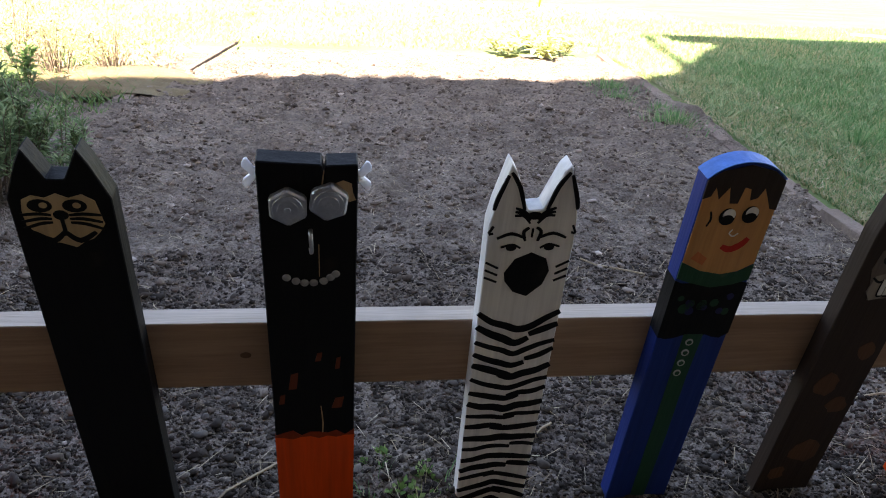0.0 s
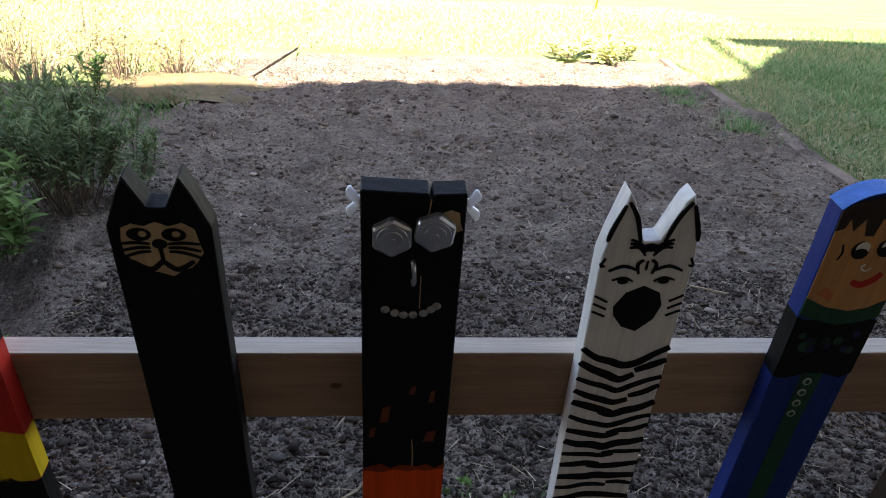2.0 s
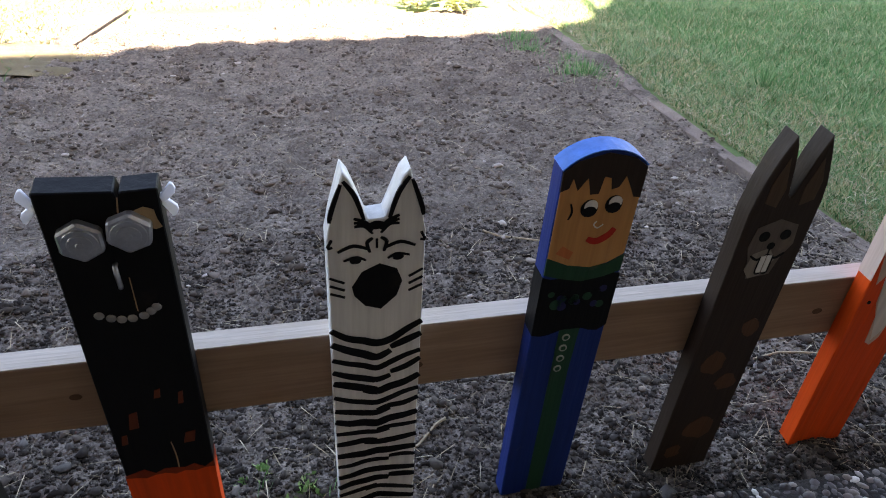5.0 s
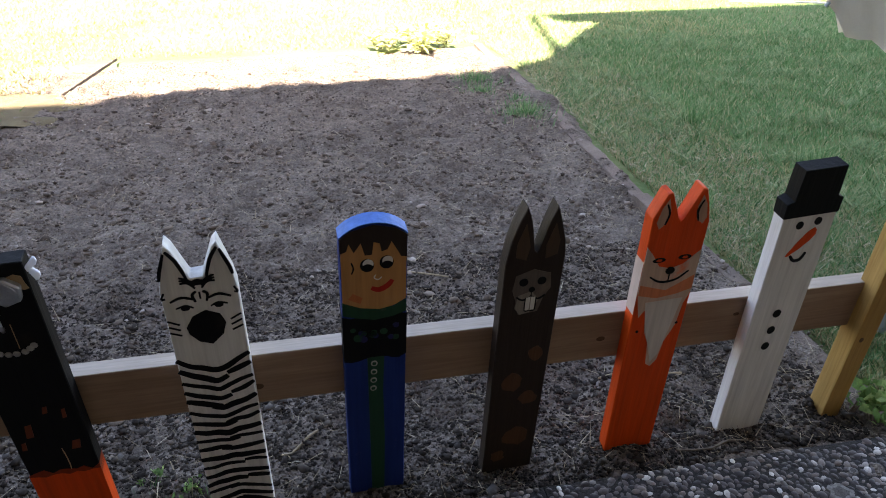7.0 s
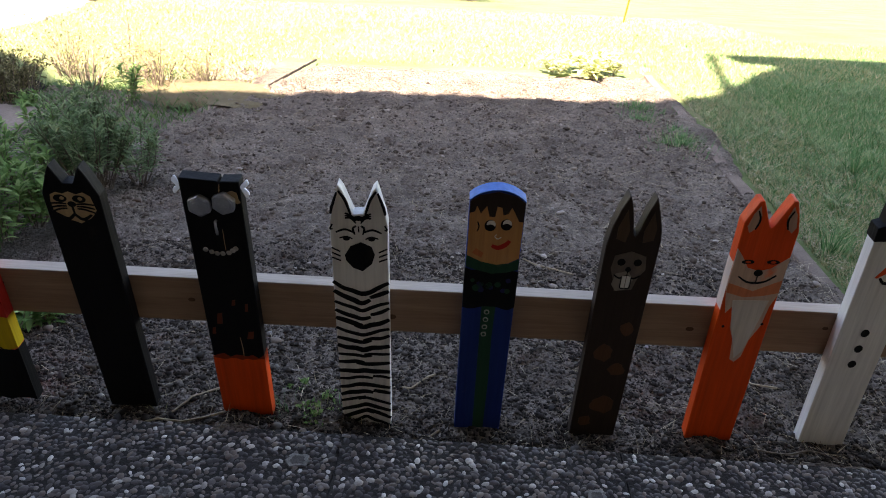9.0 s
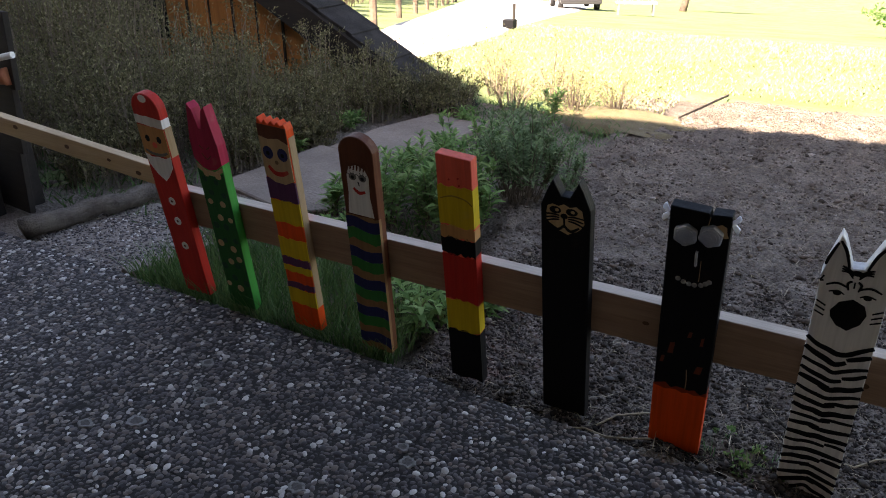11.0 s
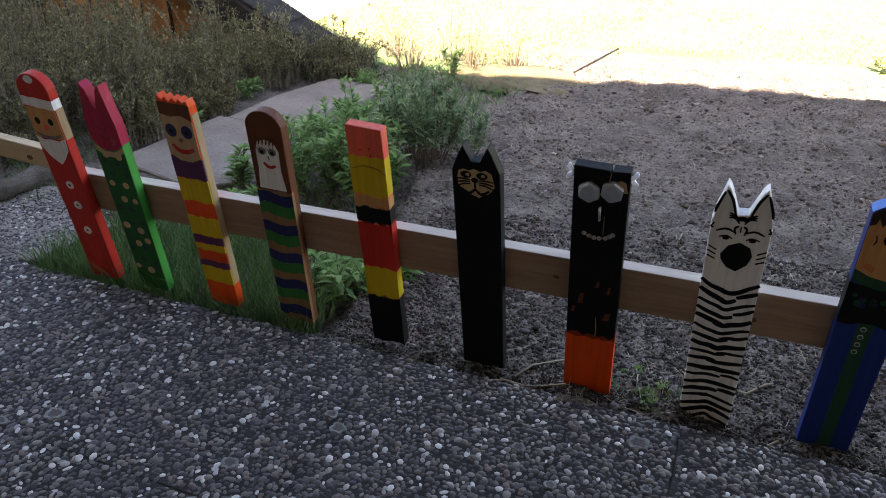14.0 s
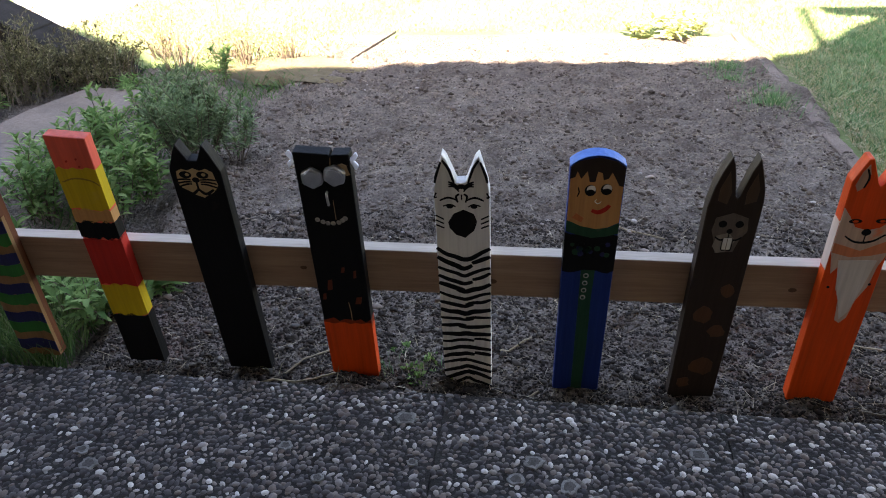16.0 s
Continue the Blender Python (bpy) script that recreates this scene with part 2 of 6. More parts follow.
BRIGHTGREEN = paint("bright_green_paint", (0.03, 0.3, 0.05))
DKGREEN = paint("dark_green_paint", (0.012, 0.06, 0.03))
BROWN = paint("dark_brown_stain", (0.032, 0.02, 0.014), 0.6, (0.09, 0.048, 0.026), 0.5)
HAIRBROWN = paint("chestnut_paint", (0.13, 0.04, 0.016))
RED = paint("red_paint", (0.5, 0.025, 0.015))
CORAL = paint("coral_paint", (0.85, 0.13, 0.08))
CRIMSON = paint("crimson_paint", (0.42, 0.02, 0.06))
YELLOW = paint("yellow_paint", (0.6, 0.42, 0.015))
PURPLE = paint("purple_paint", (0.1, 0.03, 0.09))
SKINTAN = paint("tan_paint", (0.55, 0.27, 0.1))
SAND = paint("sand_paint", (0.5, 0.34, 0.19))
BARE = paint("scorched_pine_patch", (0.5, 0.36, 0.2), wear=(0.2, 0.12, 0.06), amount=0.5)
GREY = paint("grey_paint", (0.16, 0.15, 0.14))
PALEGREY = paint("pale_grey_paint", (0.42, 0.42, 0.4))
PALEPINK = paint("dusty_pink_paint", (0.5, 0.3, 0.22))


# ---- mesh helpers ----
def link(name, bm, mat, parent=None, label="", smooth=False):
    me = bpy.data.meshes.new(name)
    bmesh.ops.recalc_face_normals(bm, faces=bm.faces)
    bm.to_mesh(me)
    bm.free()
    me.materials.append(mat)
    if smooth:
        me.polygons.foreach_set("use_smooth", [True] * len(me.polygons))
    ob = new(name, me)
    if parent:
        ob.parent = parent
    if label:
        ob["label"] = label
    return ob


def part(name, bm, mat, parent, label="", smooth=False):
    return link(name, bm, mat, parent, label, smooth)


def thing(name, m, label, category, group="", kind=""):
    ob = new(name)
    ob.empty_display_size = 0.1
    ob.matrix_world = m
    return tagged(ob, label, category, group, kind)


def raw_mesh(name, verts, faces, mat, parent=None, smooth=False):
    """Joined loose pieces: verts (n, 3), faces (m, k) of one corner count."""
    verts, faces = np.asarray(verts, dtype=np.float32), np.asarray(faces, dtype=np.int32)
    me = bpy.data.meshes.new(name)
    k = faces.shape[1]
    me.vertices.add(len(verts))
    me.vertices.foreach_set("co", verts.ravel())
    me.loops.add(faces.size)
    me.loops.foreach_set("vertex_index", faces.ravel())
    me.polygons.add(len(faces))
    me.polygons.foreach_set("loop_start", np.arange(len(faces), dtype=np.int32) * k)
    me.update(calc_edges=True)
    me.materials.append(mat)
    if smooth:
        me.polygons.foreach_set("use_smooth", [True] * len(faces))
    ob = new(name, me)
    if parent:
        ob.parent = parent
    return ob


def box(bm, x0, x1, y0, y1, z0, z1, bevel=0.0):
    v = bmesh.ops.create_cube(bm, size=1.0, matrix=Matrix.Translation(((x0 + x1) / 2, (y0 + y1) / 2, (z0 + z1) / 2)) @ Matrix.Diagonal((x1 - x0, y1 - y0, z1 - z0, 1)))["verts"]
    if bevel:
        bmesh.ops.bevel(bm, geom=list({e for w in v for e in w.link_edges}), offset=bevel, segments=2, affect="EDGES", profile=0.6)
    return bm


def slab(pts, y0, y1, bevel=0.0):
    """An outline in x and z, extruded from y0 to y1."""
    bm = bmesh.new()
    f = bm.faces.new([bm.verts.new((u, y0, v)) for u, v in pts])
    ret = bmesh.ops.extrude_face_region(bm, geom=[f])
    bmesh.ops.translate(bm, verts=[g for g in ret["geom"] if isinstance(g, bmesh.types.BMVert)], vec=(0, y1 - y0, 0))
    if bevel:
        bmesh.ops.bevel(bm, geom=bm.edges[:], offset=bevel, segments=1, affect="EDGES", clamp_overlap=True)
    return bm


def plate(pts, z0, z1, bevel=0.0):
    """An outline in x and y, extruded from z0 to z1."""
    bm = slab(pts, -z1, -z0, bevel)
    for v in bm.verts:
        v.co = Vector((v.co.x, v.co.z, -v.co.y))
    return bm


def tube(bm, pts, radii, n=8):
    """A round rod along a line of points."""
    rings = []
    for i, p in enumerate(pts):
        d = (Vector(pts[min(i + 1, len(pts) - 1)]) - Vector(pts[max(i - 1, 0)])).normalized()
        a = d.cross(Vector((0.3, 0.8, 0.52))).normalized()
        b = d.cross(a)
        r = radii if isinstance(radii, float) else radii[i]
        rings.append([bm.verts.new(Vector(p) + r * (math.cos(t) * a + math.sin(t) * b)) for t in (2 * math.pi * j / n for j in range(n))])
    for r0, r1 in zip(rings, rings[1:]):
        for j in range(n):
            bm.faces.new((r0[j], r0[(j + 1) % n], r1[(j + 1) % n], r1[j]))
    bm.faces.new(rings[0][::-1])
    bm.faces.new(rings[-1])
    return bm


def lattice(shape, cells, seed):
    """Smooth random values over a grid of that shape, with about so many cells along its longer side."""
    rng = np.random.default_rng(seed)
    n, m = shape
    step = max(n, m) / cells
    a = rng.random((int(n / step) + 3, int(m / step) + 3))
    y, x = np.arange(n) / step, np.arange(m) / step
    yi, xi = y.astype(int), x.astype(int)
    fy, fx = y - yi, x - xi
    fy, fx = fy * fy * (3 - 2 * fy), fx * fx * (3 - 2 * fx)
    top = a[yi][:, xi] * (1 - fx) + a[yi][:, xi + 1] * fx
    low = a[yi + 1][:, xi] * (1 - fx) + a[yi + 1][:, xi + 1] * fx
    return top * (1 - fy[:, None]) + low * fy[:, None] - 0.5


def ground_z(x, y):
    """Height of the land: level by the fence, falling gently away down the hill."""
    y = np.asarray(y, dtype=float)
    u = np.clip(y - 8, 0, 70)
    return -0.06 * np.where(u < 4, u * u / 8, u - 2) - 0.032 * np.clip(y - 1.2, 0, 80) - 0.022 * np.clip(y - 5.8, 0, 80) + 0 * np.asarray(x, dtype=float)


def gz(x, y):
    return float(ground_z(x, y))


# ---- the land ----
def axis(parts):
    return np.unique(np.concatenate([np.arange(a, b, s) for a, b, s in parts]))


gx = axis([(-90, -12, 6), (-12, -4, 0.5), (-4, 8, 0.1), (8, 16, 0.5), (16, 96, 6)])
gy = axis([(-40, -3, 3), (-3, 0, 0.5), (0, 8, 0.1), (8, 16, 0.4), (16, 40, 2), (40, 200, 10)])
X, Y = np.meshgrid(gx, gy)
under_bed = (X > -1.6) & (X < 2.15) & (Y > 0.5) & (Y < 6.3)
Z = ground_z(X, Y) - 0.03 + 0.02 * lattice(X.shape, 40, 3) - 0.12 * under_bed
idx = np.arange(X.size).reshape(X.shape)
quads = np.stack([idx[:-1, :-1], idx[:-1, 1:], idx[1:, 1:], idx[1:, :-1]], -1).reshape(-1, 4)
ground = raw_mesh("ground", np.stack([X.ravel(), Y.ravel(), Z.ravel()], 1), quads, LAWN, smooth=True)
tagged(ground, "sloping mown lawn, green in shade and bleached in sun", "lawn", kind="structure")

# the dug bed: raked dark soil, its sheet uneven and lumpy
bx, by = np.arange(-1.8, 2.56, 0.0125), np.arange(0.7, 7.0, 0.0125)
X, Y = np.meshgrid(bx, by)
lumps = 0.05 * lattice(X.shape, 7, 4) + 0.032 * lattice(X.shape, 25, 5) + 0.034 * lattice(X.shape, 62, 6) + 0.028 * lattice(X.shape, 110, 7) + 0.013 * lattice(X.shape, 230, 8)
left = np.interp(Y, [0.7, 1.2, 1.8, 2.6, 3.0, 3.5, 4.1, 4.6, 5.0, 5.3, 6.3, 7.0], [-1.0, -1.05, -1.15, -1.38, -1.52, -1.44, -1.41, -1.31, -1.13, -1.02, -0.75, -0.5])
right = np.interp(Y, [0.7, 1.0, 2.6, 3.3, 4.0, 5.0, 7.0], [2.17, 2.2, 2.26, 2.32, 2.42, 2.46, 2.46])
inside = np.clip((X - left) / 0.12, 0, 1) * np.clip((6.5 - Y) / 0.4, 0, 1) * np.clip((right - X) / 0.1, 0, 1)
Z = ground_z(X, Y) - 0.075 + inside * (0.07 + lumps)
idx = np.arange(X.size).reshape(X.shape)
quads = np.stack([idx[:-1, :-1], idx[:-1, 1:], idx[1:, 1:], idx[1:, :-1]], -1).reshape(-1, 4)
soil = raw_mesh("soil_bed", np.stack([X.ravel(), Y.ravel(), Z.ravel()], 1), quads, SOIL, smooth=True)
tagged(soil, "freshly raked bed of dark crumbly soil behind the fence", "soil bed", kind="structure")
SOILZ, SOIL_X0, SOIL_Y0 = Z, bx[0], by[0]


def soil_z(x, y):
    i = np.clip(((np.asarray(y) - SOIL_Y0) / 0.0125).astype(int), 0, SOILZ.shape[0] - 1)
    j = np.clip(((np.asarray(x) - SOIL_X0) / 0.0125).astype(int), 0, SOILZ.shape[1] - 1)
    return SOILZ[i, j]


ICO = bmesh.new()
bmesh.ops.create_icosphere(ICO, subdivisions=1, radius=1.0)
ICO_V = np.array([v.co[:] for v in ICO.verts])
ICO_F = np.array([[v.index for v in f.verts] for f in ICO.faces])
ICO.free()


def lumps_on(name, x, y, z, size, mat, seed, flat=0.7, parent=None):
    """Many small rough stones, one mesh."""
    rng = np.random.default_rng(seed)
    n, k = len(x), len(ICO_V)
    v = ICO_V[None] * (1 + 1.15 * (rng.random((n, k, 1)) - 0.5)) * size[:, None, None] * np.array([1, 1, flat]) * (0.75 + 0.5 * rng.random((n, 1, 3)))
    a = rng.random(n) * 6.28
    c, s = np.cos(a)[:, None], np.sin(a)[:, None]
    v = np.stack([c * v[..., 0] - s * v[..., 1] + x[:, None], s * v[..., 0] + c * v[..., 1] + y[:, None], v[..., 2] + z[:, None]], -1)
    f = (ICO_F[None] + (np.arange(n) * k)[:, None, None]).reshape(-1, 3)
    return raw_mesh(name, v.reshape(-1, 3), f, mat, parent)


rng = np.random.default_rng(11)
n = 110000
cx, cy = rng.uniform(-1.35, 2.2, n), 0.86 + 4.7 * rng.random(n) ** 1.9
keep = (cx > np.interp(cy, [0.8, 2.6, 4.0, 5.0], [-1.05, -1.3, -1.25, -0.95])) & (cy > 0.93 - 0.033 * cx)
clump = lattice(X.shape, 45, 9)
clump = clump[np.clip(((cy - SOIL_Y0) / 0.0125).astype(int), 0, X.shape[0] - 1), np.clip(((cx - SOIL_X0) / 0.0125).astype(int), 0, X.shape[1] - 1)]
keep &= rng.random(n) < (0.45 + 0.9 * clump) * np.interp(cy, [1.2, 2.4], [0.05, 1.0])
cx, cy = cx[keep], cy[keep]
size = 0.0018 + 0.006 * rng.random(len(cx)) ** 2.4 + 0.013 * rng.random(len(cx)) ** 16
tagged(lumps_on("soil_clods", cx, cy, soil_z(cx, cy) + 0.25 * size, size, CLOD, 12, 0.6), "loose crumbs and clods of dry grey-brown earth", "clods", kind="stuff")

# Darker copy of the clods: the shade along the fence is in their colour.
SHADED = scatter_colours("shaded_clods", [(0, (0.02, 0.015, 0.012)), (0.6, (0.046, 0.037, 0.03)), (0.95, (0.09, 0.074, 0.06)), (1, (0.18, 0.155, 0.13))], 0.9, spec=0.1)
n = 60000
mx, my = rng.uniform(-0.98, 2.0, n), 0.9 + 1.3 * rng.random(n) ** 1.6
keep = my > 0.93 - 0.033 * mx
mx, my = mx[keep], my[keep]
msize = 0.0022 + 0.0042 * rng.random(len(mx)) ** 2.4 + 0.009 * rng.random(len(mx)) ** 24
tagged(lumps_on("shaded_clods", mx, my, soil_z(mx, my) + 0.1 * msize, msize, SHADED, 17, 0.7), "crumbs of earth along the fence foot, shade put into their colour", "clods", kind="stuff")


STONE = scatter_colours("field_stones", [(0, (0.05, 0.044, 0.04)), (0.6, (0.09, 0.08, 0.072)), (0.9, (0.17, 0.155, 0.14)), (1, (0.36, 0.34, 0.32))], 0.85, spec=0.15)
n = 80
qx, qy = rng.uniform(-0.95, 2.0, n), 0.93 + 0.55 * rng.random(n) ** 1.4
qs = 0.006 + 0.011 * rng.random(n) ** 2
tagged(lumps_on("small_stones", qx, qy, soil_z(qx, qy) + 0.3 * qs, qs, STONE, 18, 0.65), "small grey stones lying in the soil", "stones", kind="stuff")


def ribbons(name, x, y, z, length, width, height, bend, mat, seed, parent=None):
    """Blades or straws: tapering strips that rise to their height and bend over by their own way."""
    rng = np.random.default_rng(seed)
    n = len(x)
    a, b = rng.random(n) * 6.283, rng.random(n) * 6.283
    d = np.stack([np.cos(a), np.sin(a)], 1)
    s = np.stack([np.cos(b), np.sin(b)], 1)
    base = np.stack([x, y], 1)
    out = []
    for f, w in ((0, 1.0), (0.5, 0.75)):
        p = base + d * (length * (f + bend * f * f) / (1 + bend))[:, None]
        zz = z + height * (f if f == 0 else 0.62)
        for sign in (-1, 1):
            q = p + sign * s * (width * w / 2)[:, None]
            out.append(np.column_stack([q, zz]))
    p = base + d * length[:, None]
    out.append(np.column_stack([p, z + height]))
    v = np.stack(out, 1).reshape(-1, 3)
    tri = np.array([[0, 1, 3], [0, 3, 2], [2, 3, 4]])
    f = (tri[None] + (np.arange(n) * 5)[:, None, None]).reshape(-1, 3)
    return raw_mesh(name, v, f, mat, parent)


n = 7500
sx, sy = 2.1 - 3.1 * rng.random(n) ** 1.5, 0.9 + 4.4 * rng.random(n) ** 1.2
ln = 0.02 + 0.09 * rng.random(n) ** 2
tagged(ribbons("straw_bits", sx, sy, soil_z(sx, sy) + 0.008, ln, 0.0014 + 0.0018 * rng.random(n), 0.012 * rng.random(n), 0.6 * rng.random(n), STRAW, 13), "scattered dry straw and root bits on soil", "straw", kind="stuff")

# ---- pavement of washed-pebble slabs ----
EDGE, SLANT = 0.919, math.radians(-1.9)
pavement = thing("pavement", pose(0, EDGE, 0.012, 0, 0, math.degrees(SLANT)), "dark washed-pebble concrete slabs with mossy joints", "pavement", kind="structure")
joints_x = [-5.68, -4.68, -3.68, -2.68, -1.68, -0.68, 0.25, 1.02, 2.0, 3.0]
joints_y = [-3.1, -2.2, -1.47, -0.735, 0.0]
for x0, x1 in zip(joints_x, joints_x[1:]):
    for y0, y1 in zip(joints_y, joints_y[1:]):
        part("slab", box(bmesh.new(), x0 + 0.001, x1 - 0.001, y0 + 0.001, y1 - 0.001, -0.05, 0.022, 0.002), MORTAR, pavement)
rng = np.random.default_rng(21)
pitch = 0.018
px, py = np.meshgrid(np.arange(-4.6, 2.7, pitch), np.arange(-1.45, -0.003, pitch * 0.87))
px = px + (np.arange(px.shape[0]) % 2)[:, None] * pitch / 2
px, py = (px + rng.uniform(-0.006, 0.006, px.shape)).ravel(), (py + rng.uniform(-0.005, 0.005, py.shape)).ravel()
ok = (py < -0.006) & (py > -1.45)
for j in joints_x:
    ok &= abs(px - j) > 0.0045
for j in joints_y:
    ok &= abs(py - j) > 0.0045
ok &= rng.random(len(px)) > 0.025
px, py = px[ok], py[ok]
n = len(px)
ra = 0.0092 + 0.0066 * rng.random(n) ** 1.5
rb = ra * rng.uniform(0.5, 0.82, n)
rh = 0.5 * rb * rng.uniform(0.6, 1.4, n)
an = rng.random(n) * 3.1416
K = 7
th = np.arange(K) * 2 * np.pi / K
rings = []
for scale, lift in ((1.0, 0.0), (0.72, 0.75)):
    u, v = scale * ra[:, None] * np.cos(th), scale * rb[:, None] * np.sin(th)
    rings.append(np.stack([px[:, None] + u * np.cos(an)[:, None] - v * np.sin(an)[:, None], py[:, None] + u * np.sin(an)[:, None] + v * np.cos(an)[:, None], np.repeat((0.0205 + lift * rh)[:, None], K, 1)], -1))
verts = np.concatenate([rings[0], rings[1], np.stack([px, py, 0.0205 + rh], -1)[:, None]], 1)
k = np.arange(K)
tri = np.concatenate([np.stack([k, (k + 1) % K, K + (k + 1) % K], 1), np.stack([k, K + (k + 1) % K, K + k], 1), np.stack([K + k, K + (k + 1) % K, 0 * k + 2 * K], 1)])
f = (tri[None] + (np.arange(n) * (2 * K + 1))[:, None, None]).reshape(-1, 3)
pebbles = raw_mesh("pebbles", verts.reshape(-1, 3), f, PEBBLE, pavement, smooth=True)
tagged(pebbles, "grey, brown and white rounded pebbles set in cement", kind="stuff")
for i in range(34):
    u, v, r = random.uniform(-1.6, 2.0), random.uniform(-0.75, -0.05), random.uniform(0.012, 0.036)
    pts = [(u + r * random.uniform(0.7, 1.1) * math.cos(t), v + r * random.uniform(0.55, 1.0) * math.sin(t)) for t in (math.pi * j / 9 for j in range(18))]
    part("lichen_spot", plate(pts, 0.02, 0.0278, 0.001), LICHEN, pavement)
    part("lichen_spot", plate([(u + 0.62 * (a - u), v + 0.62 * (b_ - v)) for a, b_ in pts], 0.02, 0.0283, 0.0004), LICHENCORE, pavement)

# ---- the unseen house whose wall stands behind and whose gable shades the bed ----
EAVE_Y = -2.2


def gable(x, y):
    """The place on the gable's edge whose shadow falls on the ground at x, y."""
    h = (y - EAVE_Y) * math.tan(SUN_EL) / math.cos(SUN_AZ)
    return x - h * math.sin(SUN_AZ) / math.tan(SUN_EL), h + gz(x, y)


house = thing("house", pose(0, 0, 0), "unseen brown boarded house gable with shade slab and tiled roof", "house", kind="structure")
# Shadow-edge points on the ground that shape the unseen wall's outline.
steps = [(-9.0, 7.2), (-4.2, 6.7), (-3.0, 5.6), (-2.55, 5.0), (-1.6, 4.78), (0.0, 5.1), (2.2, 5.22), (2.75, 5.55), (3.35, 6.4), (3.62, 6.85), (3.95, 7.2), (3.95, 7.6), (3.65, 7.65), (3.6, 8.0), (8.5, 8.0)]
edge = [gable(x, y) for x, y in steps]
profile = [(-16, -1), (14, -1), (14, edge[-1][1])] + edge[::-1] + [(-16, edge[0][1] - 0.4)]
part("wall", slab(profile, EAVE_Y - 0.3, EAVE_Y), STUCCO, house)
# Unseen post, added to cast the thin finger of shade on the lawn.
foot, head = gable(3.42, 6.1), gable(3.42, 8.0)
part("shadow_post", box(bmesh.new(), head[0] + 0.03, head[0] + 0.1, EAVE_Y - 0.12, EAVE_Y, foot[1] - 0.5, head[1]), STUCCO, house)
part("roof", slab([(-16, 4.9), (0.3, 5.9), (1.0, 6.4), (14, 7.4), (14, 7.6), (1.0, 6.6), (0.3, 6.1), (-16, 5.1)], -9.0, EAVE_Y - 0.302), TILE, house)
# Unseen overhang, added and sized to darken the pavement and picket fronts.
part("shade_slab", box(bmesh.new(), -3.0, 2.1, EAVE_Y, 0.85, 2.55, 2.75, 0.01), DARKWOOD, house, "unseen dark slab overhead, added to shade fence and pavement")
part("side_wall", box(bmesh.new(), -16, -15.7, -9, EAVE_Y - 0.3, -1, 4.9), STUCCO, house)
part("side_wall", box(bmesh.new(), 13.7, 14, -9, EAVE_Y - 0.3, -1, 7.3), STUCCO, house)

# ---- fence rail, pickets and post ----
LEAN = 8.0
FENCE_Y = 1.0


def on_fence(x, z0, dx, lean=LEAN):
    """A pose on the leaning fence line: foot at x, z0, head shifted by dx, nailed to the rail at 0.4 m."""
    y = FENCE_Y + 0.4 * (math.tan(radians(lean)) - math.tan(radians(LEAN)))
    return pose(x, y - math.tan(radians(lean)) * z0, z0, lean, math.degrees(math.atan(dx / 0.8)), 0)


def rail(name, x0, x1, zt0, zt1, height, thick, y, mat, label, knots, edge_mat):
    ob = thing(name, pose(0, y, 0, LEAN), label, "fence rail", "fence rails")
    bm = bmesh.new()
    box(bm, 0, 1, 0, thick, 0, height, 0.003)
    for v in bm.verts:
        t = v.co.x
        v.co.x = x0 + t * (x1 - x0)
        v.co.z += zt0 + t * (zt1 - zt0) - height
    part("board", bm, mat, ob)
    # Top strip in its own colour, paler on the main rail to paint skylight.
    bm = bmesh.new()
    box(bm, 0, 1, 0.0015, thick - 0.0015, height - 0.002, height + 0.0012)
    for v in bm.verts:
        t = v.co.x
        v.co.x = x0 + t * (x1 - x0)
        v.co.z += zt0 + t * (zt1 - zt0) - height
    part("top_edge", bm, edge_mat, ob, "top edge strip, paled on the brown rail for the sky's light")
    for i in range(knots):
        t = (i + random.uniform(0.2, 0.8)) / knots
        u, v, r = x0 + t * (x1 - x0), zt0 + t * (zt1 - zt0) - height * random.uniform(0.25, 0.8), random.uniform(0.004, 0.01)
        part("knot", slab([(u + 1.5 * r * math.cos(a), v + r * math.sin(a)) for a in (math.pi * j / 6 for j in range(12))], -0.0008, 0.001), KNOTWOOD, ob)
    return ob


KNOTWOOD = paint("knot_wood", (0.13, 0.07, 0.035))
main_rail = rail("fence_rail", -2.0, 1.92, 0.505, 0.456, 0.143, 0.04, FENCE_Y + 0.038, PINE, "weathered brown pine rail behind the pickets", 7, SKYLIT)
side_rail = rail("fence_rail", -3.3, -1.93, 0.705, 0.572, 0.078, 0.035, FENCE_Y + 0.036, NEWPINE, "fresh pale pine batten fixed to the fence end", 6, NEWPINE)


def picket(label, x, dx, z0, sx, sz, outline, mat, thick=0.036, lean=LEAN):
    ob = thing("picket", on_fence(x, z0, dx, lean) @ Matrix.Diagonal((sx, 1, sz, 1)), label, "fence picket", "painted fence pickets")
    part("board", slab(outline, 0.0, thick, 0.0018), mat, ob)
    return ob


def mark(ob, pts, mat, lift=0.0012, name="painted_patch"):
    return part(name, slab(pts, -lift, 0.001), mat, ob)


def disc(ob, u, v, r, mat, lift=0.0016, ry=None, name="painted_spot"):
    ry = ry or r
    return mark(ob, [(u + r * math.cos(t), v + ry * math.sin(t)) for t in (2 * math.pi * j / 16 for j in range(16))], mat, lift, name)


